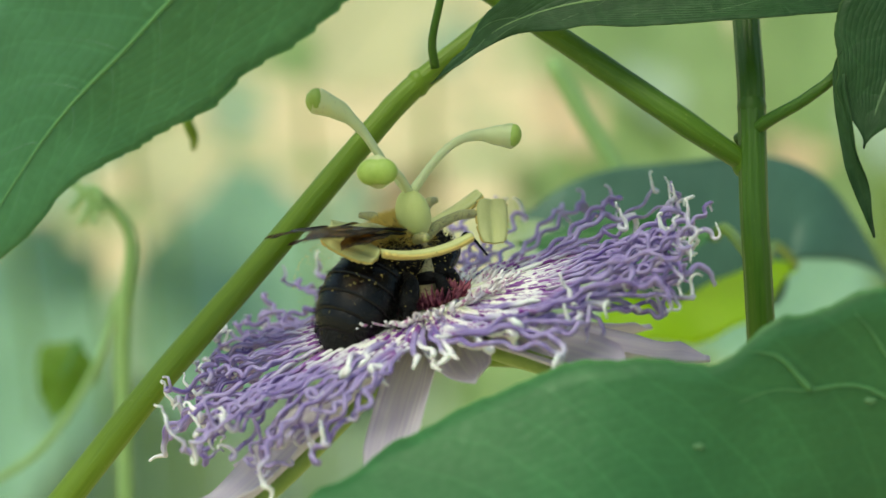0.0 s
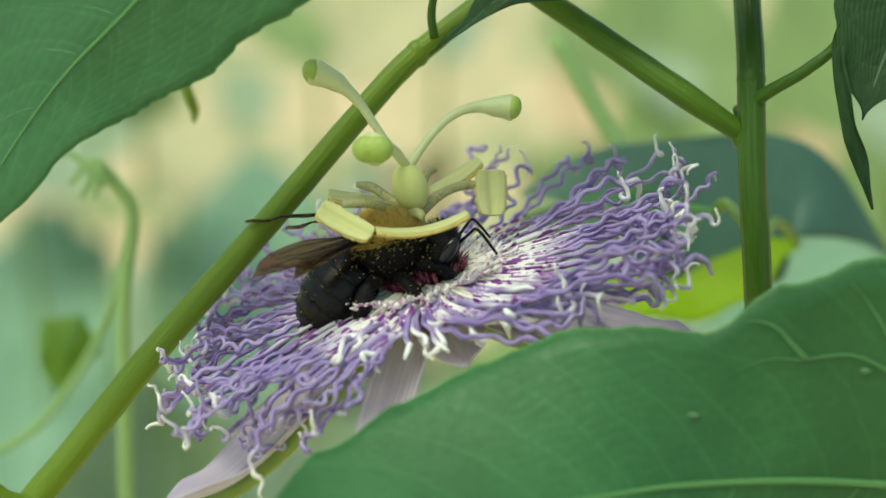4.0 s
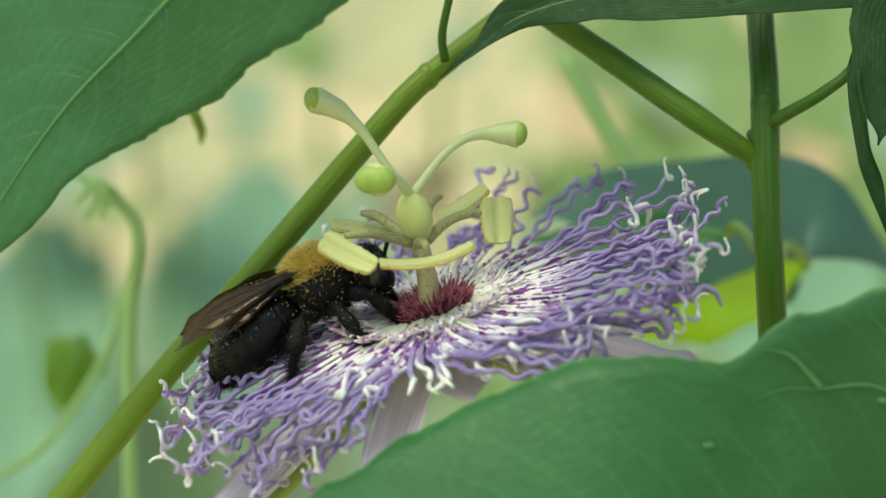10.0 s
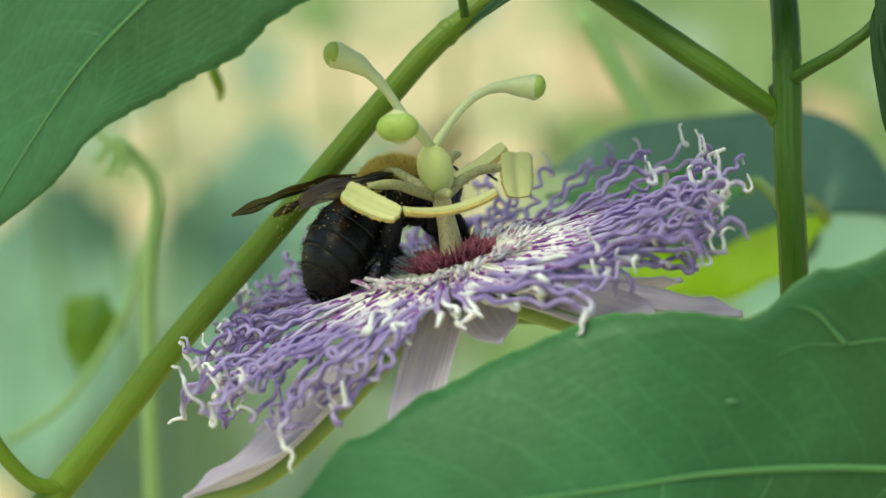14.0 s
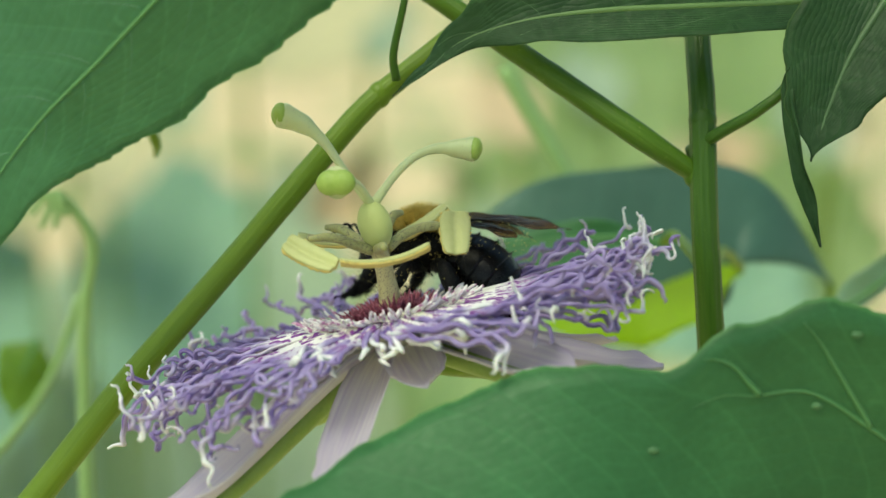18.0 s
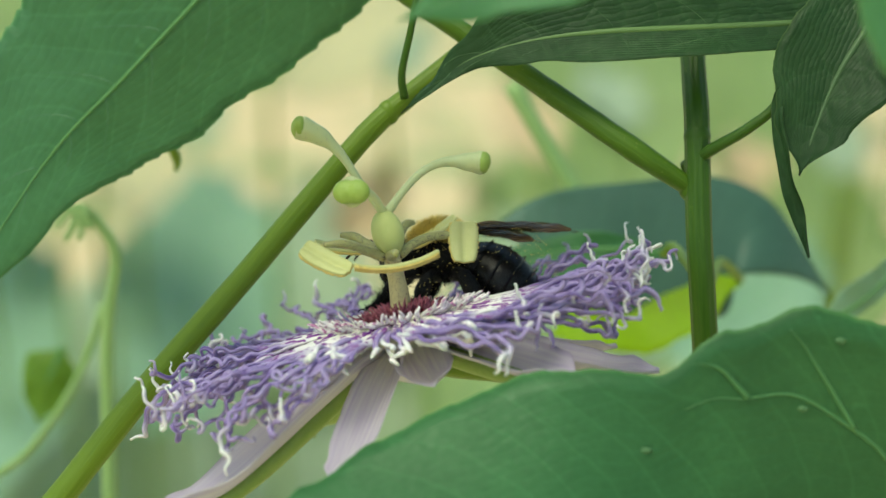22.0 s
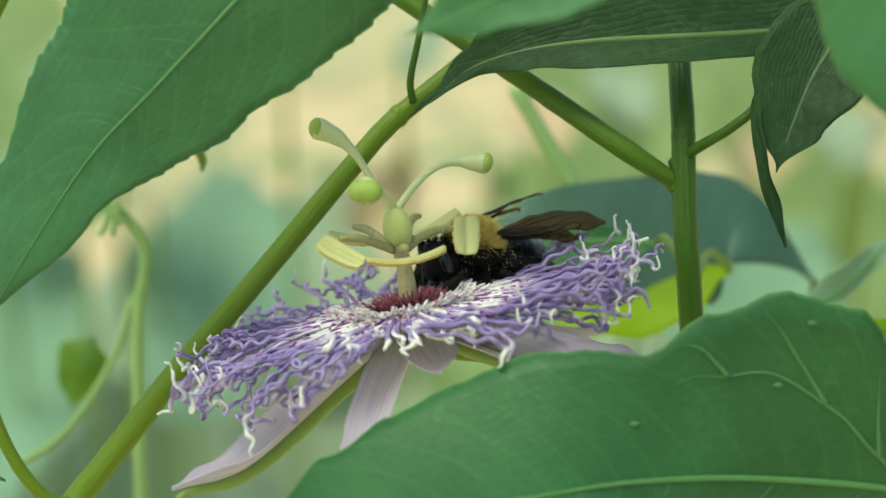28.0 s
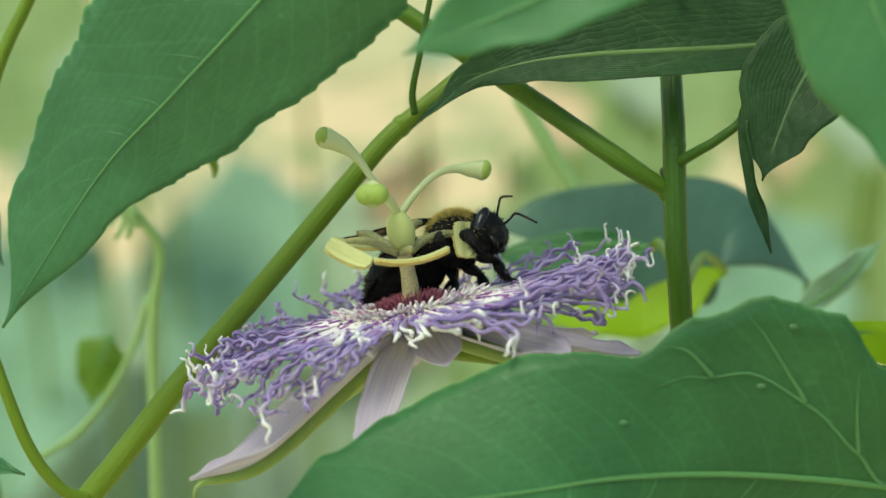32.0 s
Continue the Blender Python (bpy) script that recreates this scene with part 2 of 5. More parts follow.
def filament_material(name, tip_at):
    """Cream with dark blotches at the foot, purple along its run, white at the tip."""
    n = Nodes(name)
    u, v = n.uv()
    shifted = n.math("ADD", u, n.math("MULTIPLY", n.math("SUBTRACT", n.chance(), 0.5), 0.10))
    vec = n.add("ShaderNodeCombineXYZ", X=n.math("MULTIPLY", u, 5.0), Y=n.math("MULTIPLY", v, 7.0), Z=n.math("MULTIPLY", n.chance(), 90))
    streak = n.add("ShaderNodeTexNoise", Scale=1.0, Detail=3.0)
    n.put(streak, "Vector", vec.outputs[0])
    purple = n.mix(n.ramp(streak.outputs["Fac"], (0.34, (0, 0, 0)), (0.64, (1, 1, 1))), (0.120, 0.066, 0.285), (0.38, 0.30, 0.56))
    purple = n.mix(n.ramp(n.noise(260, 3), (0.42, (0, 0, 0)), (0.70, (0.5, 0.5, 0.5))), purple, (0.50, 0.43, 0.66))
    tip = n.math("ADD", u, n.math("MULTIPLY", n.math("SUBTRACT", n.chance(), 0.60), 0.22))
    grown = n.math("MULTIPLY", n.ramp(shifted, (0.24, (0, 0, 0)), (0.40, (1, 1, 1))), n.ramp(tip, (tip_at, (1, 1, 1)), (tip_at + 0.12, (0.0, 0.0, 0.0))))
    bands = n.add("ShaderNodeTexNoise", Scale=1.0, Detail=1.0)
    n.put(bands, "Vector", n.add("ShaderNodeCombineXYZ", X=n.math("MULTIPLY", u, 24), Y=n.math("MULTIPLY", v, 1.5), Z=n.math("MULTIPLY", n.chance(), 60)).outputs[0])
    spots = n.math("MULTIPLY", n.ramp(bands.outputs["Fac"], (0.51, (0, 0, 0)), (0.55, (1, 1, 1))), n.ramp(shifted, (0.06, (0, 0, 0)), (0.11, (1, 1, 1)), (0.34, (1, 1, 1)), (0.42, (0, 0, 0))))
    colour = n.mix(grown, n.ramp(u, (0.05, (0.76, 0.78, 0.60)), (0.22, (0.86, 0.84, 0.82)), (0.8, (0.82, 0.82, 0.80))), purple)
    colour = n.mix(spots, colour, (0.20, 0.035, 0.27))
    relief = n.math("ADD", n.noise(2200, 2), n.math("MULTIPLY", streak.outputs["Fac"], 1.5))
    return n.surface(colour, 0.48, relief, 0.4, 0.0001, Subsurface_Weight=0.15, Subsurface_Radius=(0.001, 0.0006, 0.001), Subsurface_Scale=0.3)


FILAMENT = filament_material("filament_purple", 0.86)
FILAMENT_PALE = filament_material("filament_pale_tip", 0.60)
n = Nodes("filament_white")
FILAMENT_WHITE = n.surface(n.mix(n.ramp(n.noise(1100, 3), (0.54, (0, 0, 0)), (0.62, (0.85, 0.85, 0.85))), (0.86, 0.82, 0.81), (0.42, 0.09, 0.30)), 0.5, n.noise(2200, 2), 0.25, 0.0001)
n = Nodes("fringe_maroon")
FRINGE = n.surface(n.mix(n.ramp(n.noise(1500, 2), (0.4, (0, 0, 0)), (0.6, (1, 1, 1))), (0.16, 0.020, 0.045), (0.40, 0.11, 0.16)), 0.5)


def speckled(name, ground, dots, scale, amount, rough=0.45):
    n = Nodes(name)
    spots = n.add("ShaderNodeTexVoronoi", Scale=scale)
    n.put(spots, "Vector", n.add("ShaderNodeTexCoord").outputs["Object"])
    size = n.math("MULTIPLY", n.noise(scale * 0.4, 2), amount * 2)
    colour = n.mix(n.math("LESS_THAN", spots.outputs["Distance"], size), ground, dots)
    return n.surface(colour, rough, n.noise(1500, 2), 0.2, 0.0001, Subsurface_Weight=0.1, Subsurface_Scale=0.2)


COLUMN = speckled("column_speckled", (0.52, 0.45, 0.22), (0.14, 0.08, 0.08), 4800, 0.26)
STALK = speckled("stamen_speckled", (0.36, 0.35, 0.13), (0.09, 0.07, 0.05), 5600, 0.33)
STYLE = speckled("style_pale", (0.54, 0.60, 0.29), (0.24, 0.18, 0.20), 2400, 0.10)
n = Nodes("ovary_green")
OVARY = n.surface(n.mix(n.noise(500, 3), (0.50, 0.56, 0.18), (0.60, 0.64, 0.26)), 0.6, n.noise(5000, 2), 0.5, 0.0001)
n = Nodes("stigma_green")
STIGMA = n.surface(n.mix(n.noise(900, 3), (0.24, 0.37, 0.05), (0.38, 0.50, 0.12)), 0.5, n.noise(3500, 2), 0.5, 0.00015)
n = Nodes("anther_face")
ANTHER = n.surface(n.mix(n.noise(600, 3), (0.47, 0.50, 0.19), (0.58, 0.58, 0.27)), 0.6, n.noise(2500, 3), 0.4, 0.0002)
n = Nodes("anther_pollen")
POLLEN = n.surface(n.mix(n.noise(2500, 3), (0.62, 0.46, 0.10), (0.78, 0.66, 0.26)), 0.9, n.noise(6000, 3), 0.8, 0.0002)
n = Nodes("petal_lavender")
u, v = n.uv()
streaks = n.add("ShaderNodeTexNoise", Scale=1.0, Detail=4.0)
n.put(streaks, "Vector", n.add("ShaderNodeCombineXYZ", X=n.math("MULTIPLY", u, 3), Y=n.math("MULTIPLY", v, 16), Z=n.math("MULTIPLY", n.chance(), 40)).outputs[0])
PETAL = n.surface(n.mix(n.ramp(streaks.outputs["Fac"], (0.35, (0, 0, 0)), (0.8, (1, 1, 1))), (0.84, 0.84, 0.83), (0.50, 0.41, 0.66)), 0.5, streaks.outputs["Fac"], 0.3, 0.0003)
tinge = n.mix(n.ramp(u, (0.1, (0.12, 0.12, 0.12)), (0.8, (0.50, 0.50, 0.50))), (1, 1, 1), (0.66, 0.54, 0.84))
n.put(n.bsdf, "Base_Color", n.mix(1.0, n.bsdf.inputs["Base Color"].links[0].from_socket, (1, 1, 1), "MULTIPLY"))
n.tree.links.new(tinge, n.bsdf.inputs["Base Color"].links[0].from_node.inputs[7])
PETAL = n.thin((0.80, 0.78, 0.76), 0.4)
n = Nodes("keel_green")
KEEL = n.surface(n.mix(n.noise(500, 3), (0.20, 0.31, 0.05), (0.32, 0.43, 0.12)), 0.5, n.noise(1800, 3), 0.5, 0.0003)
CUP = Nodes("cup_white").surface((0.70, 0.70, 0.55), 0.5)

BLACK = Nodes("bee_black")
BLACK = BLACK.surface(BLACK.mix(BLACK.noise(900, 3), (0.002, 0.002, 0.002), (0.006, 0.005, 0.005)), 0.27, BLACK.noise(2600, 3), 0.5, 0.0002, Specular_IOR_Level=0.27)
BLACK_MATT = Nodes("bee_hairy_black")
BLACK_MATT = BLACK_MATT.surface((0.0035, 0.0033, 0.0032), 0.55, BLACK_MATT.noise(2200, 4), 0.9, 0.0004, Specular_IOR_Level=0.25)
EYE = Nodes("bee_eye").surface((0.012, 0.014, 0.018), 0.22)
n = Nodes("bee_pile")
PILE = n.surface(n.mix(n.noise(700, 3), (0.56, 0.41, 0.07), (0.84, 0.69, 0.25)), 0.8)
n = Nodes("bee_wing")
cloud = n.noise(500, 3)
n.surface(n.mix(cloud, (0.050, 0.034, 0.022), (0.160, 0.105, 0.062)), 0.24, n.noise(420, 3), 0.5, 0.0006, Specular_IOR_Level=0.6, Thin_Film_Thickness=420.0, Thin_Film_IOR=1.5)
clear = n.add("ShaderNodeBsdfTransparent", Color=(0.66, 0.50, 0.34, 1))
film_mix = n.add("ShaderNodeMixShader", Fac=0.62)
n.tree.links.new(n.bsdf.outputs[0], film_mix.inputs[1])
n.tree.links.new(clear.outputs[0], film_mix.inputs[2])
n.tree.links.new(film_mix.outputs[0], n.out.inputs[0])
WING = n.mat
n = Nodes("ground_litter")
patch = n.noise(1.7, 4)
fleck = n.noise(30, 5)
GROUND = n.surface(n.mix(n.ramp(patch, (0.50, (0, 0, 0)), (0.62, (1, 1, 1))), n.mix(fleck, (0.70, 0.53, 0.27), (0.86, 0.71, 0.44)).node.outputs[2], (0.30, 0.40, 0.16)), 0.9, fleck, 0.6, 0.02)


# ---- building ----
def place(p):
    """A point of the plant's frame, in the world."""
    return PLANT @ (Vector(p) / 1000)


SIZE = {"bee": 1.1}


def kin(ob):
    """The name of the thing to which an object belongs."""
    while ob and ob.parent:
        ob = ob.parent
    return ob.name if ob else ""


def part(name, bm, material, parent=None, label="", smooth=True):
    """One bmesh, in millimetres of its thing, as one mesh object."""
    mesh = bpy.data.meshes.new(name)
    bmesh.ops.scale(bm, vec=(0.001 * SIZE.get(kin(parent), 1.0),) * 3, verts=bm.verts)
    bm.to_mesh(mesh)
    bm.free()
    for face in mesh.polygons:
        face.use_smooth = smooth
    mesh.materials.append(material)
    ob = new(name, mesh)
    ob.parent = parent
    return tagged(ob, label)


def thing(name, label, category, group="", kind="", at=None):
    """An empty at the base of a thing, in the plant's frame."""
    ob = new(name)
    ob.empty_display_size = 0.01
    ob.matrix_world = at if at else PLANT
    return tagged(ob, label, category, group, kind)


def bend(points, count):
    """A smooth line through the points."""
    pts = [Vector(p) for p in points]
    pts = [2 * pts[0] - pts[1], *pts, 2 * pts[-1] - pts[-2]]
    spans, line = len(pts) - 3, []
    for k in range(count):
        s = k / (count - 1) * spans
        i = min(int(s), spans - 1)
        t = s - i
        a, b, c, d = pts[i:i + 4]
        line.append(0.5 * (2 * b + (c - a) * t + (2 * a - 5 * b + 4 * c - d) * t * t + (3 * b - a - 3 * c + d) * t ** 3))
    return line


def level(values, s):
    """A value along a short row of even stations."""
    x = s * (len(values) - 1)
    i = min(int(x), len(values) - 2)
    f = x - i
    f = f * f * (3 - 2 * f)
    return values[i] * (1 - f) + values[i + 1] * f


def tube(bm, line, radii, sides=8, squash=1.0, up=(0.3, 0.5, 1.0)):
    """A round rod along a line; u runs along it and v round it."""
    uv = bm.loops.layers.uv.verify()
    rings, n = [], len(line)
    side = None
    for k, p in enumerate(line):
        ahead = (line[min(k + 1, n - 1)] - line[max(k - 1, 0)]).normalized()
        side = ahead.cross(Vector(up)).normalized() if side is None else (side - ahead * side.dot(ahead)).normalized()
        other = ahead.cross(side)
        r = level(radii, k / (n - 1))
        rings.append([bm.verts.new(p + side * (r * math.cos(2 * math.pi * j / sides)) + other * (r * squash * math.sin(2 * math.pi * j / sides))) for j in range(sides)])
    for k in range(n - 1):
        for j in range(sides):
            q = (j + 1) % sides
            f = bm.faces.new((rings[k][j], rings[k][q], rings[k + 1][q], rings[k + 1][j]))
            for loop, (a, b) in zip(f.loops, ((k, j), (k, j + 1), (k + 1, j + 1), (k + 1, j))):
                loop[uv].uv = (a / (n - 1), b / sides)
    for ring, flip, u0 in ((rings[0], True, 0.0), (rings[-1], False, 1.0)):
        f = bm.faces.new(ring[::-1] if flip else ring)
        for loop in f.loops:
            loop[uv].uv = (u0, 0.5)
    return bm


def ball(bm, centre, sizes, turn=None, u=20, v=14, shape=None):
    """An ellipsoid, shaped further by a function of its unit point."""
    m = Matrix.Translation(centre) @ (turn.to_4x4() if turn else Matrix()) @ Matrix.Diagonal((*sizes, 1))
    made = bmesh.ops.create_uvsphere(bm, u_segments=u, v_segments=v, radius=1)["verts"]
    for w in made:
        w.co = m @ (shape(w.co.copy()) if shape else w.co)
    return bm


def blade(bm, rib, across, left, right, fold, cup, teeth, thick=0.28, nu=48, nv=7, wave=0.0, seed=0):
    """A leaf's blade along its rib. across: roughly the way to its right side. left, right: half widths at even stations.
    fold: degrees by which each half bends up at the rib; cup: the further curl of each half. Returns the surface, a function of u and v."""
    rnd = random.Random(seed)
    ph = [rnd.uniform(0, 6.28) for _ in range(6)]
    line, frames = bend(rib, nu + 1), []
    for k, p in enumerate(line):
        ahead = (line[min(k + 1, nu)] - line[max(k - 1, 0)]).normalized()
        way = Vector(across) if not isinstance(across[0], tuple) else Vector(across[0]).lerp(Vector(across[1]), k / nu)
        side = (way - ahead * ahead.dot(way)).normalized()
        frames.append((p, side, side.cross(ahead)))

    def surface(u, v):
        x = min(max(u, 0), 1) * nu
        i = min(int(x), nu - 1)
        f = x - i
        p, side, out = (frames[i][j].lerp(frames[i + 1][j], f) for j in range(3))
        w = level(right if v > 0 else left, u)
        edge = 1 + teeth * abs(v) ** 6 * (0.9 * (0.5 - (u * 31 + ph[0]) % 1.0) + 0.4 * math.sin(u * 61 + ph[1]) + 0.5 * math.sin(u * 23 + ph[2]))
        d = abs(v) * w * edge
        a = radians(fold) + radians(cup) * abs(v)
        lift = d * math.sin(a) + wave * abs(v) * (math.sin(u * 9 + ph[3] + 2 * v) + 0.5 * math.sin(u * 21 + ph[4] - v))
        return p + side * (math.copysign(1, v) * d * math.cos(a)) + out * lift

    uv = bm.loops.layers.uv.verify()
    sheets = []
    for off in (0.5, -0.5):
        grid = []
        for i in range(nu + 1):
            row = []
            for j in range(2 * nv + 1):
                v = (j - nv) / nv
                p = surface(i / nu, v if v else 1e-6)
                row.append(bm.verts.new(p + frames[i][2] * (off * thick * (1 - 0.7 * abs(v)))))
            grid.append(row)
        sheets.append(grid)
    for grid, flip in zip(sheets, (False, True)):
        for i in range(nu):
            for j in range(2 * nv):
                ids = ((i, j), (i, j + 1), (i + 1, j + 1), (i + 1, j))
                f = bm.faces.new([grid[a][b] for a, b in (ids[::-1] if flip else ids)])
                for loop, (a, b) in zip(f.loops, ids[::-1] if flip else ids):
                    loop[uv].uv = (a / nu, b / (2 * nv))
    rim = [(i, 0) for i in range(nu + 1)] + [(nu, j) for j in range(1, 2 * nv + 1)] + [(i, 2 * nv) for i in range(nu - 1, -1, -1)] + [(0, j) for j in range(2 * nv - 1, 0, -1)]
    for (a, b), (c, d) in zip(rim, rim[1:] + rim[:1]):
        bm.faces.new((sheets[0][a][b], sheets[0][c][d], sheets[1][c][d], sheets[1][a][b]))
    return surface


def below(p):
    """The point of the ground under a point of the plant's frame."""
    w = place(p)
    return PLANT.inverted() @ Vector((w.x, w.y, 0.0)) * 1000


def farther(points, k):
    """Points of the plant's frame, k times as far from where one looks."""
    return [(x * k, (y + 260) * k - 260, z * k) for x, y, z in points]


def leaf(name, label, lobes, material, vein=None, veins=7, rib_size=0.55, teeth=0.02, nu=64, wave=0.5, group="", front=1, extra=(), side_veins=(-1, 1), specks=(), stalk=None, stalk_size=0.8):
    """A leaf of one or more lobes: blade, midribs and side veins. lobes: (rib, across, left, right, fold, cup).
    stalk: the point to which its stalk runs, or "ground"."""
    top = thing(name, label, "leaf", group)
    if stalk:
        foot = Vector(lobes[0][0][0])
        end = below(foot) if stalk == "ground" else Vector(stalk)
        bm = bmesh.new()
        sag = Vector((0, 0.1, 0.06)) * (end - foot).length
        tube(bm, bend([foot, foot.lerp(end, 0.35) + sag, foot.lerp(end, 0.7) + sag * 0.7, end], 24), (stalk_size, stalk_size, stalk_size * 1.2), 8)
        part("stalk", bm, STEM, top)
    for k, (rib, across, left, right, fold, cup) in enumerate(lobes):
        bm = bmesh.new()
        surface = blade(bm, rib, across, left, right, fold, cup, teeth, nu=nu, wave=wave, seed=len(label) + k)
        part("blade", bm, material, top)
        if not vein or left[1] <= 1.0:
            continue
        lift = (0.16 if k == 0 else 0.05) * front
        out = (surface(0.5, 0.3) - surface(0.5, -0.3)).cross(surface(0.6, 0.01) - surface(0.4, 0.01)).normalized() * lift
        bm = bmesh.new()
        tube(bm, [surface(s / 40 * 0.97, 0.001) + out for s in range(41)], (rib_size, rib_size * 0.8, rib_size * 0.5, rib_size * 0.2), 6)
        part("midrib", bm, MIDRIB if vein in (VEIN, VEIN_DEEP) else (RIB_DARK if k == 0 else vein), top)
        for j in range(veins if k == 0 else 0):
            for side in side_veins:
                u0 = 0.06 + 0.82 * (j + (0.5 if side > 0 else 0.2)) / veins
                pts = [surface(min(u0 + 0.16 * (s / 14) ** 1.4, 0.99), side * (0.01 + 0.86 * s / 14)) + out * (0.35 - 0.03 * s) for s in range(15)]
                bm = bmesh.new()
                tube(bm, pts, (rib_size * 0.30, rib_size * 0.20, rib_size * 0.06), 5)
                part("vein", bm, vein, top)
        for way in extra:
            bm = bmesh.new()
            flat = bend([(a, b, 0) for a, b in way], 30)
            tube(bm, [surface(q.x, q.y) + out for q in flat], (rib_size * 0.75, rib_size * 0.5, rib_size * 0.12), 8)
            part("vein", bm, vein, top)
        for u0, v0 in specks:
            bm = bmesh.new()
            ball(bm, surface(u0, v0) + out * 1.2, (0.7, 0.3, 0.4), u=12, v=8)
            part("speck", bm, SPECK, top, "pale raised speck")
    return top


def stem(name, label, points, radii, material, count=40, sides=12, nodes=(), group="", ridges=0.0, rooted=None):
    """A round stem along a line in the plant's frame, with swollen nodes."""
    top = thing(name, label, "stem", group)
    bm = bmesh.new()
    line = bend(points, count)
    tube(bm, line, radii, sides)
    if ridges:
        for k, w in enumerate(bm.verts):
            mid = line[k // sides]
            w.co = mid + (w.co - mid) * (1 + ridges * math.cos(10 * 2 * math.pi * (k % sides) / sides))
    for w in bm.verts:
        w.co += Vector(noise.noise_vector(w.co * 0.35)) * 0.06
    part("shoot", bm, material, top)
    if rooted:
        foot, end = Vector(rooted), below(rooted)
        bm = bmesh.new()
        tube(bm, bend([foot, foot.lerp(end, 0.3) + Vector((4, 6, 0)), foot.lerp(end, 0.7) + Vector((-5, 8, 0)), end], 40), (radii[0] if foot.z < line[-1].z else radii[-1], 2.0, 2.4), 12)
        part("lower_stem", bm, material, top)
    for s, r in nodes:
        bm = bmesh.new()
        ball(bm, line[int(s * (count - 1))], (r, r, r * 1.15), u=14, v=10)
        part("node", bm, material, top)
    return top


# ---- ground ----
bm = bmesh.new()
bmesh.ops.create_grid(bm, x_segments=60, y_segments=60, size=60000)
for w in bm.verts:
    d = w.co.length / 1000
    w.co.z = 60 * noise.noise(w.co / 5000) if d < 50 else 0
ground = part("ground", bm, GROUND)
tagged(ground, "sunlit pale dry leaf litter with patches of grass", "ground", kind="structure")

# ---- stems and leaves of the vine ----
stem("climbing_vine", "green vine stem slanting up behind the flower", [(-59.6, 6.0, -43.8), (-52.0, 7.0, -34.3), (-48.1, 7.0, -29.6), (-36.9, 8.0, -15.4), (-24.4, 9.0, -1.0), (-12.3, 10.0, 13.4), (-6.3, 11.0, 20.3), (-1.5, 12.0, 24.5), (6.4, 14.0, 31.1), (13.7, 15.0, 37.8)], (2.0, 1.95, 1.9, 1.8, 1.7, 1.6, 1.5, 1.45, 1.4), STEM, nodes=((0.74, 1.6),), rooted=(-59.6, 6.0, -43.8))
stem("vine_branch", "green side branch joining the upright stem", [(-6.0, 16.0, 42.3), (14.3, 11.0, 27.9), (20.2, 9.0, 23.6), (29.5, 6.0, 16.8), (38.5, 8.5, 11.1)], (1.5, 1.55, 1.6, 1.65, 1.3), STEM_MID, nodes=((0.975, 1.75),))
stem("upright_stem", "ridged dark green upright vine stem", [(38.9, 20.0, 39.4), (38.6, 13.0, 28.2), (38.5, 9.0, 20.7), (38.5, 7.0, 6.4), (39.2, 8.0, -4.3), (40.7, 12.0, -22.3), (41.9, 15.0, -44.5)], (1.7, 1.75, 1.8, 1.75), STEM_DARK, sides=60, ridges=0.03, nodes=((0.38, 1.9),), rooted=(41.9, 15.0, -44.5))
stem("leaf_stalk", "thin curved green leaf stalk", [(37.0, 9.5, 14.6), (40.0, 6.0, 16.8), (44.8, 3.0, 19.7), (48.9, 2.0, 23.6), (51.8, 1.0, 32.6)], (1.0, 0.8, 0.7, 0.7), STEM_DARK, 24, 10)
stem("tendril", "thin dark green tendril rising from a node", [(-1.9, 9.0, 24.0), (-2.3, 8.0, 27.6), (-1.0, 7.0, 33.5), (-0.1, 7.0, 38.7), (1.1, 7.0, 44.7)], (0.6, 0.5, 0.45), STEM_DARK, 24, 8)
stem("looping_stem", "green shoot curving up from the vine stem", [(-52.4, 6.0, -35.3), (-56.3, 4.0, -34.0), (-61.0, 2.0, -27.4), (-65.2, 0.0, -15.8), (-67.7, 0.0, -7.3), (-68.9, 0.0, 4.5)], (1.0, 0.95, 0.9), STEM, 30, 10)
stem("side_stem", "yellow-green vine stem beyond the large leaf", [(-74.8, 20.0, 16.1), (-69.2, 20.0, 33.5), (-64.6, 20.0, 43.5), (-59.0, 20.0, 56.3)], (1.1, 1.1), STEM, 20, 10)

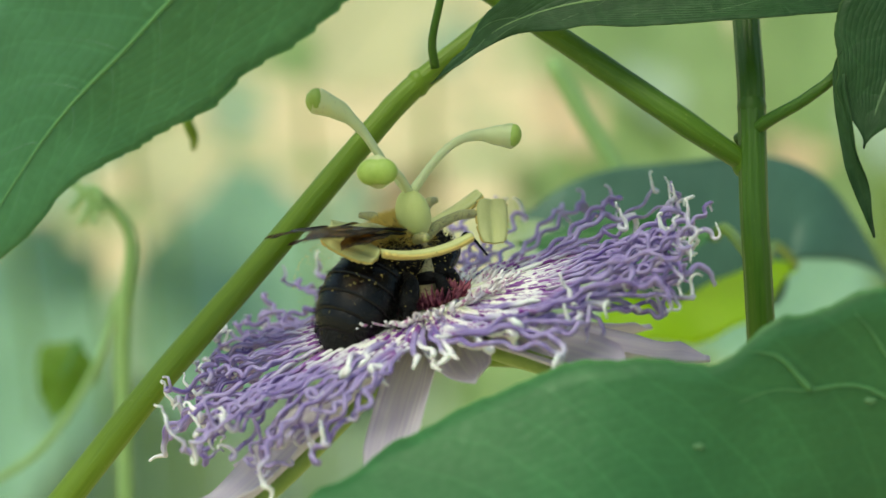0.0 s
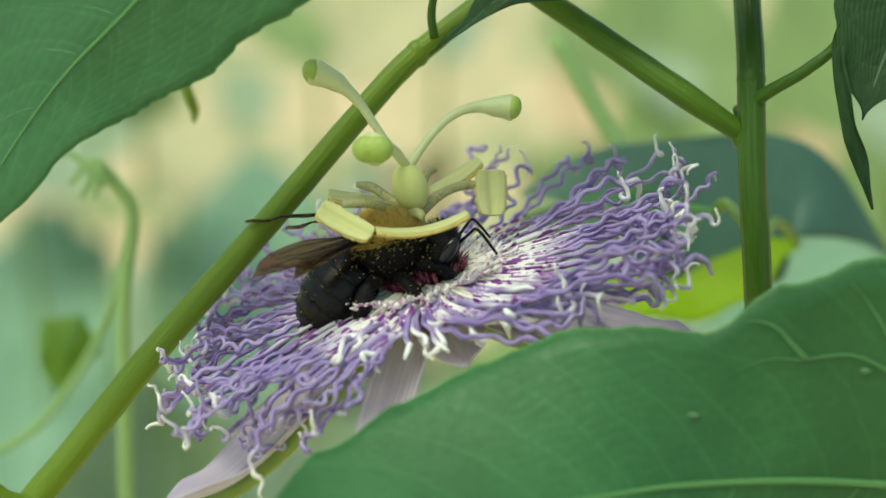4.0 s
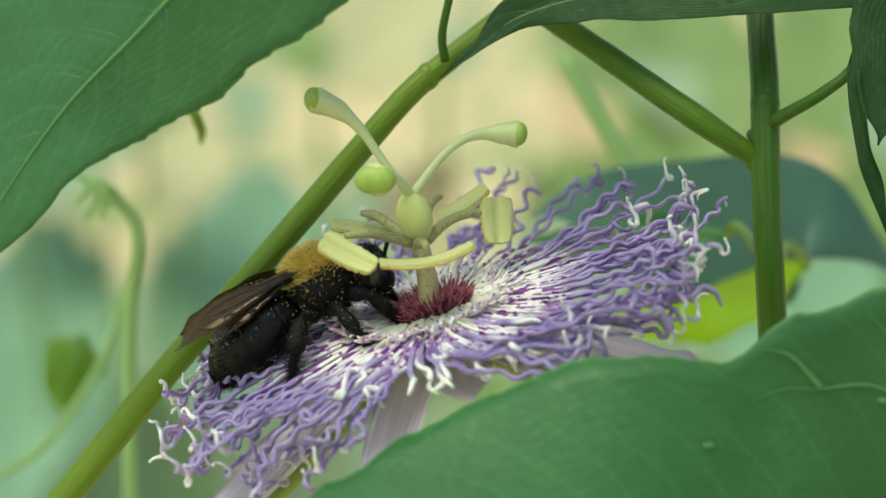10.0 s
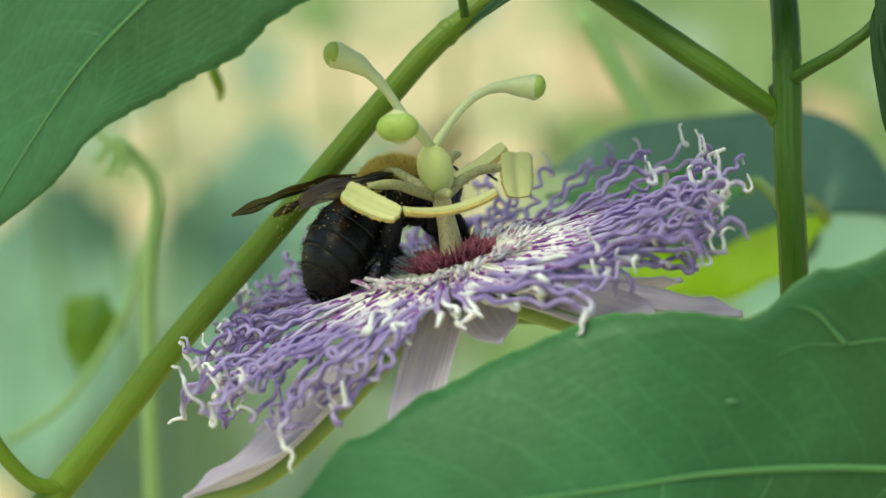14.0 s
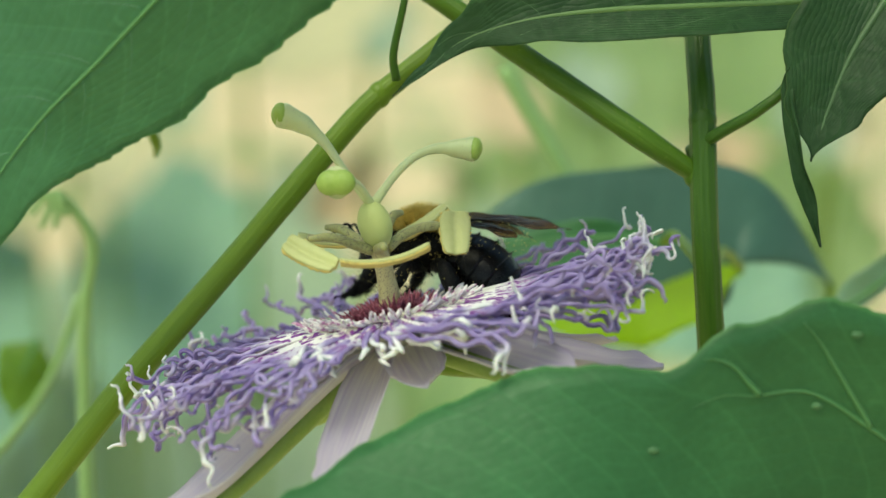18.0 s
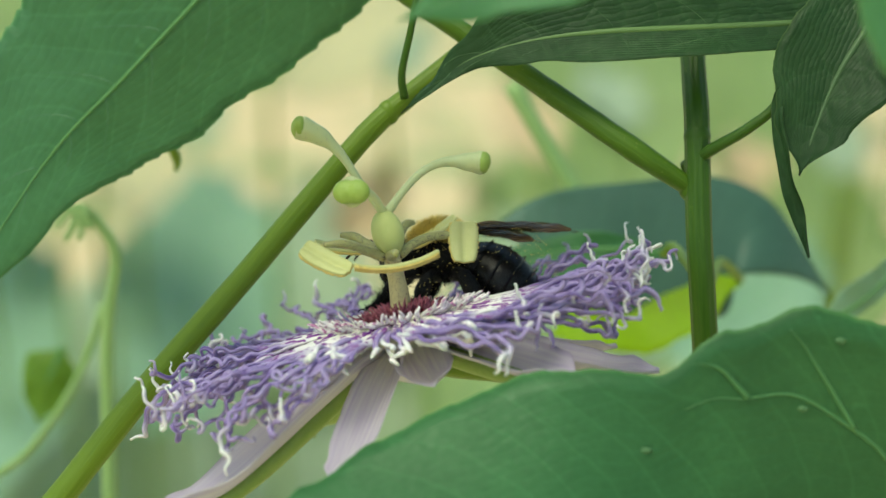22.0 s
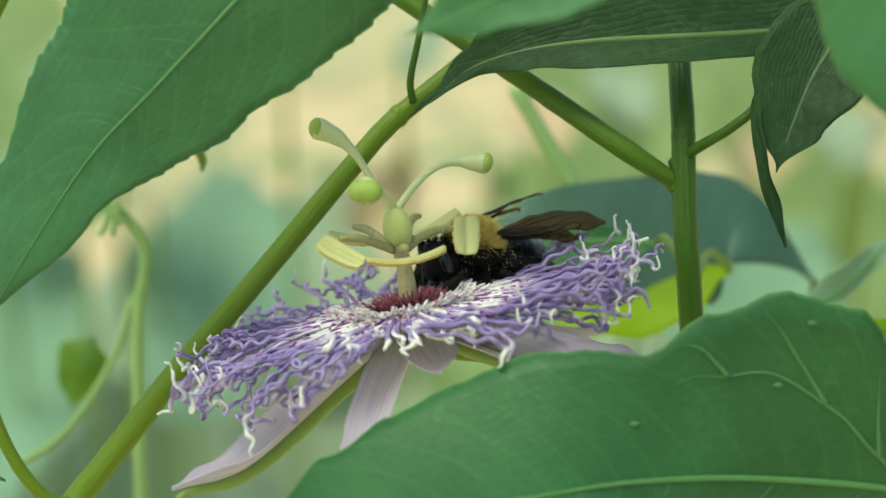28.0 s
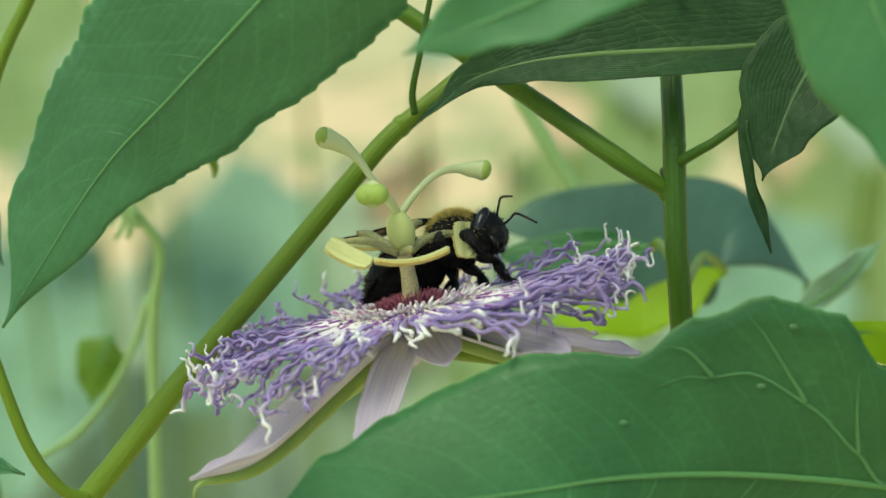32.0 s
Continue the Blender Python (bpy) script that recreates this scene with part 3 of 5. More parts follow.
leaf("long_leaf", "broad green leaf folded along its pale midrib", [
    ([(7.0, -30.0, 64.4), (-10.9, -24.0, 51.9), (-21.6, -20.0, 40.5), (-36.7, -16.0, 25.2), (-47.6, -14.0, 13.8), (-62.1, -12.0, -8.3)], (0.75, 0.1, -0.65),
     (0.5, 9, 15, 17, 17.5, 14.8, 9.8, 0.2), (0.5, 13, 16.5, 15.4, 12.0, 9.4, 5.2, 0.2), 5, 3)], LEAF, VEIN, veins=9, teeth=0.035, nu=150, front=-1, rib_size=0.46, stalk=(12.3, 15.0, 36.8))
# seen from below; its darkness is painted shade
leaf("painted_shade_leaf", "dark shaded three-lobed leaf seen from below", [
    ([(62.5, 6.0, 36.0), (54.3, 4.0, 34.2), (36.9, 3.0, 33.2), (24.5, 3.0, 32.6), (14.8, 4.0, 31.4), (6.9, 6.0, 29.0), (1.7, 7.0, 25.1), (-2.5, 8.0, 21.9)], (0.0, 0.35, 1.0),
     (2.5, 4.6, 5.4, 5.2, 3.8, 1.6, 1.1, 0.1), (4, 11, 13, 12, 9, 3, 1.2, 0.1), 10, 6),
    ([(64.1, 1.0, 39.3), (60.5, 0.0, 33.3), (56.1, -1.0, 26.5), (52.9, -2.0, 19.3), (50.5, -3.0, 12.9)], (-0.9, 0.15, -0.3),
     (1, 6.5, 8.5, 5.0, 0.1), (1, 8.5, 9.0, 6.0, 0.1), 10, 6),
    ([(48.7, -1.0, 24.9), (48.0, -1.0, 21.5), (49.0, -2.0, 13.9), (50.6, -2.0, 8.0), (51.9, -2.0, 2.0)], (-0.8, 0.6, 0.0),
     (0.3, 1.0, 1.3, 0.9, 0.1), (0.3, 1.0, 1.4, 1.0, 0.1), 20, 4)], LEAF_SHADE_PAINTED, VEIN_DARK, veins=6, front=-1, rib_size=0.72)
leaf("foreground_leaf", "large green lobed leaf in front of the flower", [
    ([(67.2, -14.0, -31.9), (55.3, -17.0, -30.4), (40.2, -21.0, -29.2), (25.7, -26.0, -29.3), (13.7, -30.0, -30.6), (-4.1, -35.0, -32.1), (-21.4, -38.0, -32.8)], ((0.1, -0.55, 1.0), (0.0, 0.8, 0.6)),
     (3, 14, 18, 19, 17, 12, 0.3), (1.5, 18.5, 25.2, 26.0, 22.4, 17.0, 18.4, 19.4, 18.0, 15.4, 10.8, 0.3), -5, 4)], LEAF_DEEP, VEIN_DEEP, veins=5, teeth=0.014, nu=110,
    extra=(((0.0, 0.03), (0.05, 0.16), (0.096, 0.26), (0.195, 0.425), (0.278, 0.56), (0.353, 0.61), (0.42, 0.66)), ((0.09, 0.26), (0.11, 0.50), (0.13, 0.80)), ((0.34, 0.61), (0.37, 0.76), (0.41, 0.92)), ((0.20, 0.44), (0.25, 0.66), (0.30, 0.90))), side_veins=(-1,), specks=((0.24, 0.86), (0.27, 0.50), (0.47, 0.45)), stalk=(41.5, 14.0, -41.4))
leaf("near_leaf", "light green leaf hanging close above", [
    ([(35.8, -55.0, 43.7), (21.6, -55.0, 37.4), (9.5, -55.0, 32.0), (-2.4, -55.0, 27.4)], (0.45, 0.1, 0.85), (1, 6.0, 6.0, 3.5, 0.2), (1, 9, 9, 5, 0.2), 4, 6)], LEAF_LIGHT, VEIN, veins=5, stalk=(38.9, 20.0, 39.4))
leaf("hanging_leaf", "light green leaf hanging close beside", [
    ([(48.5, -60.0, 51.6), (55.0, -60.0, 34.8), (60.7, -60.0, 19.5), (65.3, -60.0, 4.2)], (1, 0.1, 0.3), (2, 10, 10.5, 6, 0.3), (2, 10, 11, 7, 0.3), 5, 5)], LEAF_LIGHT, VEIN, veins=6, stalk=(38.9, 20.0, 39.4))
leaf("bluish_leaf", "dull blue-green leaf out of focus behind", [
    (farther([(70.0, 75.0, -4.0), (57.0, 70.0, 12.6), (36.0, 65.0, 13.0), (20.0, 62.0, 11.2), (10.5, 60.0, 5.5)], 1.06), (0.0, 0.4, 0.9), (1, 17, 24, 21, 11, 0.5), (0.5, 1.0, 2.0, 1.7, 0.9, 0.5), -4, -5)], LEAF_BLUE, stalk="ground")
# its sunlit look comes from the bright base colour
leaf("painted_sunlit_leaf", "bright yellow-green sunlit leaf under the flower", [
    (farther([(46.5, 24.0, -1.2), (36.0, 24.0, -3.5), (25.7, 23.0, -6.6), (18.1, 22.0, -9.8)], 1.2), (0.2, 0.6, 0.7), (1.5, 9, 9.6, 6.5, 0.2), (1.5, 8, 8.4, 5.5, 0.2), -5, -5)], LEAF_LIT_PAINTED, stalk=(39.3, 9.0, -5.7))

leaf("dim_leaf", "dark green leaf out of focus behind the crown", [
    ([(39.5, 55.0, 2.8), (31.2, 55.0, 3.4), (20.3, 55.0, 2.9), (9.8, 55.0, 1.6)], (0.0, 0.4, 0.9), (0.5, 6.0, 7.0, 4.6, 0.3), (0.5, 2.4, 3.0, 2.0, 0.3), 5, 4)], LEAF_DEEP, VEIN_DEEP, veins=3, nu=30, stalk=(39.6, 9.0, -2.1))
leaf("edge_leaf", "small serrated green leaf tip low down", [
    ([(-72.9, 0.0, -27.6), (-67.8, 0.0, -28.9), (-61.4, 0.0, -31.1)], (0.2, 0.3, 0.9), (2, 2.2, 1.5, 0.1), (2, 2.0, 1.3, 0.1), 6, 4)], LEAF, VEIN, veins=3, teeth=0.08, nu=30, stalk="ground")
# dark through the same colour that stands for shade
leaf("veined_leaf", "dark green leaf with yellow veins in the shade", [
    ([(85.6, 12.0, -27.7), (78.5, 12.0, -24.1), (74.0, 12.0, -20.5), (69.2, 12.0, -15.1)], (0.5, 0.2, 0.8), (2, 9, 8, 0.2), (2, 6, 6, 0.2), 6, 4)], LEAF_SHADE_PAINTED, VEIN, veins=5, stalk=(41.9, 15.0, -43.7))
# brightened by the same painted sunlight
leaf("painted_lit_leaf", "yellow-green leaf behind the lobed leaf", [
    ([(63.8, 30.0, -12.3), (72.3, 30.0, -11.4), (82.6, 30.0, -13.4)], (0.1, 0.4, 0.9), (1, 5, 5, 1), (1, 2.4, 2.6, 1), 5, 4)], LEAF_LIT_PAINTED, VEIN, veins=3, nu=30, stalk=(41.5, 14.0, -37.0))
leaf("narrow_leaf", "narrow green leaf out of focus behind", [
    ([(65.0, 60.0, -9.6), (72.2, 60.0, -5.0), (77.3, 60.0, -0.5), (81.6, 60.0, 4.1)], (0.5, 0.2, -0.7), (1, 4, 3, 0.2), (0.5, 2, 1.6, 0.2), 5, 4)], LEAF_FAR, VEIN, veins=0, nu=30, stalk="ground")
leaf("rear_leaf", "dull green leaf beyond the long leaf", [
    ([(-82.7, 30.0, 27.8), (-76.2, 30.0, 14.6), (-71.0, 30.0, 0.5)], (0.8, 0.1, 0.3), (2, 7, 5, 0.2), (1, 4, 2.5, 0.2), 5, 4)], LEAF_BLUE, VEIN, veins=3, nu=30, stalk="ground")
stem("hanging_tendril", "short green tendril hanging below the long leaf", [(-39.4, 45.0, 22.6), (-38.2, 45.0, 19.4), (-37.6, 47.0, 17.2), (-38.0, 49.0, 15.9)], (0.7, 0.8, 0.4), STEM, 14, 8)

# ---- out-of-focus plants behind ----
stem("far_tendril", "blurred climbing shoot with a curled tip", [(-55.8, 70.0, 10.6), (-53.6, 72.0, 8.0), (-51.0, 74.0, 2.3), (-52.6, 76.0, -9.8), (-52.8, 78.0, -26.8), (-52.2, 80.0, -58.8)], (0.8, 1.0, 1.2, 1.4), STEM_FAR_FADED, 30, 8, rooted=(-52.2, 80.0, -58.8))
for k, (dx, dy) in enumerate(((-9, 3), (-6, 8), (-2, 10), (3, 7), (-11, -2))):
    stem("tendril_curl", "blurred curled tip of a climbing shoot", [(x0 + dx * q, y0, z0 - dy * q + 1.2 * math.sin(q * 9 + k)) for q in (0, 0.15, 0.3, 0.45, 0.55) for x0, y0, z0 in ((-55.6, 70.0, 10.1),)], (0.7, 0.6, 0.5, 0.3), STEM_FAR_FADED, 12, 6, group="tendril curls")
stem("far_runner", "blurred thin green runner", [(-78.5, 90.0, -38.4), (-68.6, 90.0, -31.9), (-59.8, 90.0, -18.9), (-55.4, 90.0, -5.9)], (0.7, 0.7), STEM_FAR_FADED, 20, 8)
stem("far_stalk", "blurred green stalk far behind", [(17.1, 100.0, 33.7), (23.7, 100.0, 22.5), (30.4, 100.0, 11.3)], (1.6, 1.6), STEM_FAR_FADED, 12, 8)
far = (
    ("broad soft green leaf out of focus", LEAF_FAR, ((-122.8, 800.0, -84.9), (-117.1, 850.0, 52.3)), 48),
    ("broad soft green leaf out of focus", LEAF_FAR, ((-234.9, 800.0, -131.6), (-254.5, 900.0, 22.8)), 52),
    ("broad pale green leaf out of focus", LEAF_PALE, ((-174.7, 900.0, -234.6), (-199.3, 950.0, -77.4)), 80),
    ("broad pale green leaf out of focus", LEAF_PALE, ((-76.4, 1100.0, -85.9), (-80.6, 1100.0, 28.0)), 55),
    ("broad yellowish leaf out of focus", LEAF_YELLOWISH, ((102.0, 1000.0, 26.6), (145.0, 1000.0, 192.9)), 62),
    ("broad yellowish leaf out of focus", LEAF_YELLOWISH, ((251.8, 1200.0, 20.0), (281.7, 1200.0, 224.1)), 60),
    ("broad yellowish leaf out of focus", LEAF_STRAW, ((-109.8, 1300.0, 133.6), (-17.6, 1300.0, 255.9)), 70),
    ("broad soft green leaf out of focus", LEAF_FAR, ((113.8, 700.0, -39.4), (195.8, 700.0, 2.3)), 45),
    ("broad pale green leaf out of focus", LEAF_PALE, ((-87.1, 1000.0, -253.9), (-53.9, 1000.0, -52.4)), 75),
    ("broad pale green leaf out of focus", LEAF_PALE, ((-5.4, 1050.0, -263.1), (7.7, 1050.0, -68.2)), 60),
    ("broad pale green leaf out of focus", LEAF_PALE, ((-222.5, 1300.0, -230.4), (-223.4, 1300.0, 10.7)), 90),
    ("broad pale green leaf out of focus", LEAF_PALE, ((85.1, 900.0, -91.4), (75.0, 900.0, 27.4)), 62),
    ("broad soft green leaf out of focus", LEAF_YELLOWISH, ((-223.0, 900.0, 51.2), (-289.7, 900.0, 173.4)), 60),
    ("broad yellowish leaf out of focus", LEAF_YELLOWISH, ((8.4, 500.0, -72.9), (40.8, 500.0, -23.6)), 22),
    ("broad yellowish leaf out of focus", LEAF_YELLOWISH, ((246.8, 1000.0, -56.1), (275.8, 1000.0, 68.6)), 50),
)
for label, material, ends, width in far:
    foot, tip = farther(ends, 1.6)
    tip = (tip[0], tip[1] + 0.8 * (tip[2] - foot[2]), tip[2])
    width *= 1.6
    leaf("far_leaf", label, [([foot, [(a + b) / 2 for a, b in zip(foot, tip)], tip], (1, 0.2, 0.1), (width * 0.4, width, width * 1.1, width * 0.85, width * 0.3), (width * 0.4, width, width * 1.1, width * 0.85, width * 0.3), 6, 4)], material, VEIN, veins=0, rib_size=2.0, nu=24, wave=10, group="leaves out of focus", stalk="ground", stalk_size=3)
# scattered leaves added to mottle the blurred background, in the same raised tints
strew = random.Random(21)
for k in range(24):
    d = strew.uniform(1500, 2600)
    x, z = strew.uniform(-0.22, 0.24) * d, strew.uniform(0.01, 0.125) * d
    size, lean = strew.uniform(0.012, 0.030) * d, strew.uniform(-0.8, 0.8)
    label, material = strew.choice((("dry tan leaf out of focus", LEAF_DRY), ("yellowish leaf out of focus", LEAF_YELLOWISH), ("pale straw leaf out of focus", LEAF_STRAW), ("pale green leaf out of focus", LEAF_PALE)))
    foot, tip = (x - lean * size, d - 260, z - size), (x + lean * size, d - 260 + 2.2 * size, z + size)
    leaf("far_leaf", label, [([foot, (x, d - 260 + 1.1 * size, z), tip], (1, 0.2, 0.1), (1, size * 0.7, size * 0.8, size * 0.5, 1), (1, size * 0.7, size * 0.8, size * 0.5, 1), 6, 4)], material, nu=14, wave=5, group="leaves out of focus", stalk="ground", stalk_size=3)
leaf("small_leaf", "small yellow-green young leaf out of focus", [
    ([(-66.0, 112.0, -14.5), (-69.0, 112.0, -20.9), (-70.8, 112.0, -29.2)], (1, 0, 0.2), (0.5, 6, 4.2, 0.2), (0.5, 6, 4.2, 0.2), 8, 4)], LEAF_YOUNG, VEIN, veins=2, nu=16)

# ---- the flower ----
flower = thing("passion_flower", "open purple and white passion flower with curly filaments", "flower")
cam.data.dof.focus_object = flower
AXIS = Vector((-0.29, -0.23, 0.91)).normalized()
ACROSS = Vector((1, 0, 0.3187)).normalized()
AWAY = AXIS.cross(ACROSS)


def disc(r, turn, h=0.0):
    """A point of the flower by radius, degrees round its axis (0 to the right, 90 away) and height."""
    a = radians(turn)
    return ACROSS * (r * math.cos(a)) + AWAY * (r * math.sin(a)) + AXIS * h


bm = bmesh.new()
tube(bm, bend([disc(0.3, 0, -6), disc(0, 0, -4.5), disc(0, 0, -3), disc(0, 0, -1.6), disc(0, 0, -0.6)], 12), (2.2, 3.4, 5.6, 8.5, 9.5), 28)
crown = part("crown", bm, CUP, flower, "white disc carrying a ring of purple filaments")
bm = bmesh.new()
tube(bm, bend([disc(0, 0, -5), (7, 6, -5.6), (17, 11, -6.6), (27, 12, -12), (32, 12, -24), (33, 12, -48)], 24), (1.9, 1.5, 1.4), 10)
part("flower_stalk", bm, STEM, flower, "green flower stalk")
bm = bmesh.new()
tube(bm, bend([(0, 0, -1), (-0.3, -0.4, 2.5), (-0.9, -1.4, 5.5), (-1.8, -2.8, 9)], 16), (1.55, 1.35, 1.15, 1.15), 18)
part("column", bm, COLUMN, flower, "pale speckled column")
bm = bmesh.new()
ball(bm, (-2.1, -3.4, 11.0), (2.15, 2.15, 3.15), AXIS.to_track_quat("Z", "Y").to_matrix())
part("ovary", bm, OVARY, flower, "pale green ovary")

# three styles, each flaring into its stigma
for line, size, facing in (
        ([(-2.3, -3.8, 13.6), (0.2, -3.6, 17.2), (2.6, -3.2, 19.7), (5.2, -2.4, 21.0), (8.0, -1.8, 21.2), (10.2, -1.5, 21.2)], 1.6, (1, 0.1, -0.12)),
        ([(-2.6, -3.8, 13.6), (-5.3, -4.0, 16.7), (-6.8, -4.1, 18.8), (-8.8, -4.2, 21.5), (-11.3, -4.2, 23.6), (-14.3, -4.2, 24.9)], 1.6, (-1, -0.25, -0.1)),
        ([(-2.7, -4.2, 13.6), (-3.8, -6.2, 15.2), (-5.2, -8.4, 15.8), (-6.6, -10.6, 15.2)], 2.0, (-0.35, -1, -0.15))):
    bm = bmesh.new()
    tube(bm, bend(line, 34), (0.62, 0.52, 0.52, 0.56, 0.75, 1.3, size * 1.05), 14)
    style = part("style", bm, STYLE, flower, "pale speckled style")
    bm = bmesh.new()
    turn = Vector(facing).to_track_quat("Z", "Y").to_matrix()
    ball(bm, Vector(line[-1]) + Vector(facing) * 0.1, (size * (1.3 if size > 1.8 else 1.12), size * (0.92 if size > 1.8 else 1.04), size * 0.72), turn, 22, 14,
         lambda p: Vector((p.x, p.y * (1 - 0.2 * math.exp(-(p.x / 0.3) ** 2)), p.z * (1 - 0.25 * math.exp(-(p.x / 0.25) ** 2)))))
    part("stigma", bm, STIGMA, style, "green two-lobed stigma")

# five stamens, each a speckled stalk with a swinging anther
for line, ends, width, flat, sag in (
        ([(-2.4, -2.2, 8.2), (-4.9, -0.5, 9.8), (-6.7, 1.0, 11.0), (-8.7, 2.2, 11.4)], ((-12.3, 1.5, 10.1), (-4.3, 3.0, 9.8)), 2.8, (0.05, -0.45, 0.89), 0.4),
        ([(-2.4, -3.0, 7.8), (-4.8, -4.0, 8.4), (-7.2, -6.2, 8.9), (-10.2, -7.6, 8.6)], ((-12.9, -8.0, 8.2), (-6.5, -9.8, 5.0)), 2.9, (-0.42, -0.72, 0.62), 0.5),
        ([(-1.6, -4.0, 7.8), (-1.0, -6.6, 7.8), (-0.6, -9.0, 7.4)], ((-6.0, -10.6, 5.6), (5.0, -9.2, 7.9)), 3.8, (-0.15, -0.18, 0.97), 1.0),
        ([(-0.6, -2.2, 8.2), (1.5, -0.6, 10.2), (4.0, 0.8, 11.4), (7.4, 2.0, 11.8)], ((7.9, 1.4, 13.6), (8.2, 0.4, 7.9)), 3.8, (0.15, -0.97, -0.15), 0.3),
        ([(-1.2, -1.6, 8.4), (-0.8, 0.6, 10.8), (-0.1, 2.4, 13.0), (1.0, 3.4, 13.6)], ((0.6, 5.5, 10.7), (6.7, 6.0, 15.0)), 3.4, (-0.5, -0.45, 0.74), 0.3)):
    bm = bmesh.new()
    tube(bm, bend(line, 20), (0.72, 0.66, 0.60, 0.62, 0.4), 12)
    stalk = part("stamen", bm, STALK, flower, "grey speckled stamen stalk")
    a, b = Vector(ends[0]), Vector(ends[1])
    along, out = (b - a).normalized(), Vector(flat).normalized()
    out = (out - along * out.dot(along)).normalized()
    side = along.cross(out)
    for name, material, half, thick, drop in (("anther", ANTHER, width / 2, 0.34, 0.0), ("pollen_edge", POLLEN, width / 2 + 0.12, 0.34, 0.26)):
        bm = bmesh.new()
        made = bmesh.ops.create_grid(bm, x_segments=36, y_segments=10, size=1)["verts"]
        low = {}
        for w in list(made):
            s, q = w.co.x, w.co.y
            wide = half * (1 - 0.26 * abs(s) ** 4) * (1 + (0.06 if drop == 0 else 0.22) * noise.noise((s * (11 if drop == 0 else 24), q * 2, width + drop))) * (1 - 0.10 * s)
            groove = 0.24 * math.exp(-(q / 0.14) ** 2) - 0.18 * math.exp(-((abs(q) - 0.55) / 0.25) ** 2)
            p = (a + b) / 2 + along * (s * (b - a).length / 2 * (1 - 0.04 * q * q)) + side * (q * wide) + out * (-sag * (1 - s * s) - groove - drop + 0.18 * q * q)
            w.co = p
            low[w] = bm.verts.new(p - out * thick)
        for f in list(bm.faces):
            bm.faces.new([low[w] for w in reversed(f.verts)])
        for e in [e for e in bm.edges if e.is_boundary and e.verts[0] in low and e.verts[1] in low]:
            bm.faces.new((e.verts[1], e.verts[0], low[e.verts[0]], low[e.verts[1]]))
        part(name, bm, material, stalk, "pale yellow-green anther" if drop == 0 else "rim of yellow pollen")


# the crown of filaments: each grows outwards, joins its bunch, crinkles, and curls at its blunt tip
def filament(rnd, turn, start, length, lift, wild, size, curl, comb=0.0, tip_drop=0.0):
    bm = bmesh.new()
    p, step = disc(start, turn, -0.2 + rnd.uniform(-0.3, 0.3)), 0.42
    count = max(int(length / step), 10)
    jit_a = jit_p = end_a = end_p = 0.0
    line = [p]
    fall = -0.13 * max(0.0, -math.sin(radians(turn))) if length > 9 else 0.0
    spin, spin2 = rnd.choice((-1, 1)) * rnd.uniform(0.22, 0.60) * curl, rnd.uniform(-0.40, 0.40) * curl
    turns, phase, amp = rnd.uniform(3.0, 6.0), rnd.uniform(0, 6.28), rnd.uniform(0.45, 1.15) * wild
    turns2, phase2, amp2 = rnd.uniform(3.0, 6.0), rnd.uniform(0, 6.28), rnd.uniform(0.30, 0.80) * wild
    for k in range(count):
        s = k / count
        loose = max(0.0, (s - 0.27) / 0.73) ** 0.7
        jit_a = 0.85 * jit_a + rnd.gauss(0, 0.21) * loose * wild
        jit_p = 0.85 * jit_p + rnd.gauss(0, 0.12) * loose * wild
        q = k * step
        bunch_a = 1.25 * noise.noise((turn / 13, s * 2.2, 3.1)) * loose
        bunch_p = 0.80 * noise.noise((turn / 13, s * 2.2, 9.7)) * loose
        a = radians(turn) + comb * min(1.0, s / 0.55) ** 1.5 + bunch_a + jit_a + amp * loose * math.sin(6.283 * q / turns + phase)
        pitch = fall + lift * min(1.0, max(0.0, s - 0.15) / 0.5) - tip_drop * max(0, s - 0.6) + bunch_p + jit_p + amp2 * loose * math.sin(6.283 * q / turns2 + phase2)
        if s > 0.86:
            end_a, end_p = end_a + spin, end_p + spin2
        a, pitch = a + end_a, pitch + end_p
        d = (ACROSS * math.cos(a) + AWAY * math.sin(a)) * math.cos(pitch) + AXIS * math.sin(pitch)
        p = p + d * step
        line.append(p)
    swell = rnd.uniform(0.9, 1.2)
    tube(bm, line, (size * 1.25, size * 1.1, size, size * 0.95, size * 0.95, size * 0.95, size * 0.9, size * 0.9 * swell, size * 0.95 * swell, size * 0.45), 7, rnd.uniform(0.65, 0.95))
    return bm


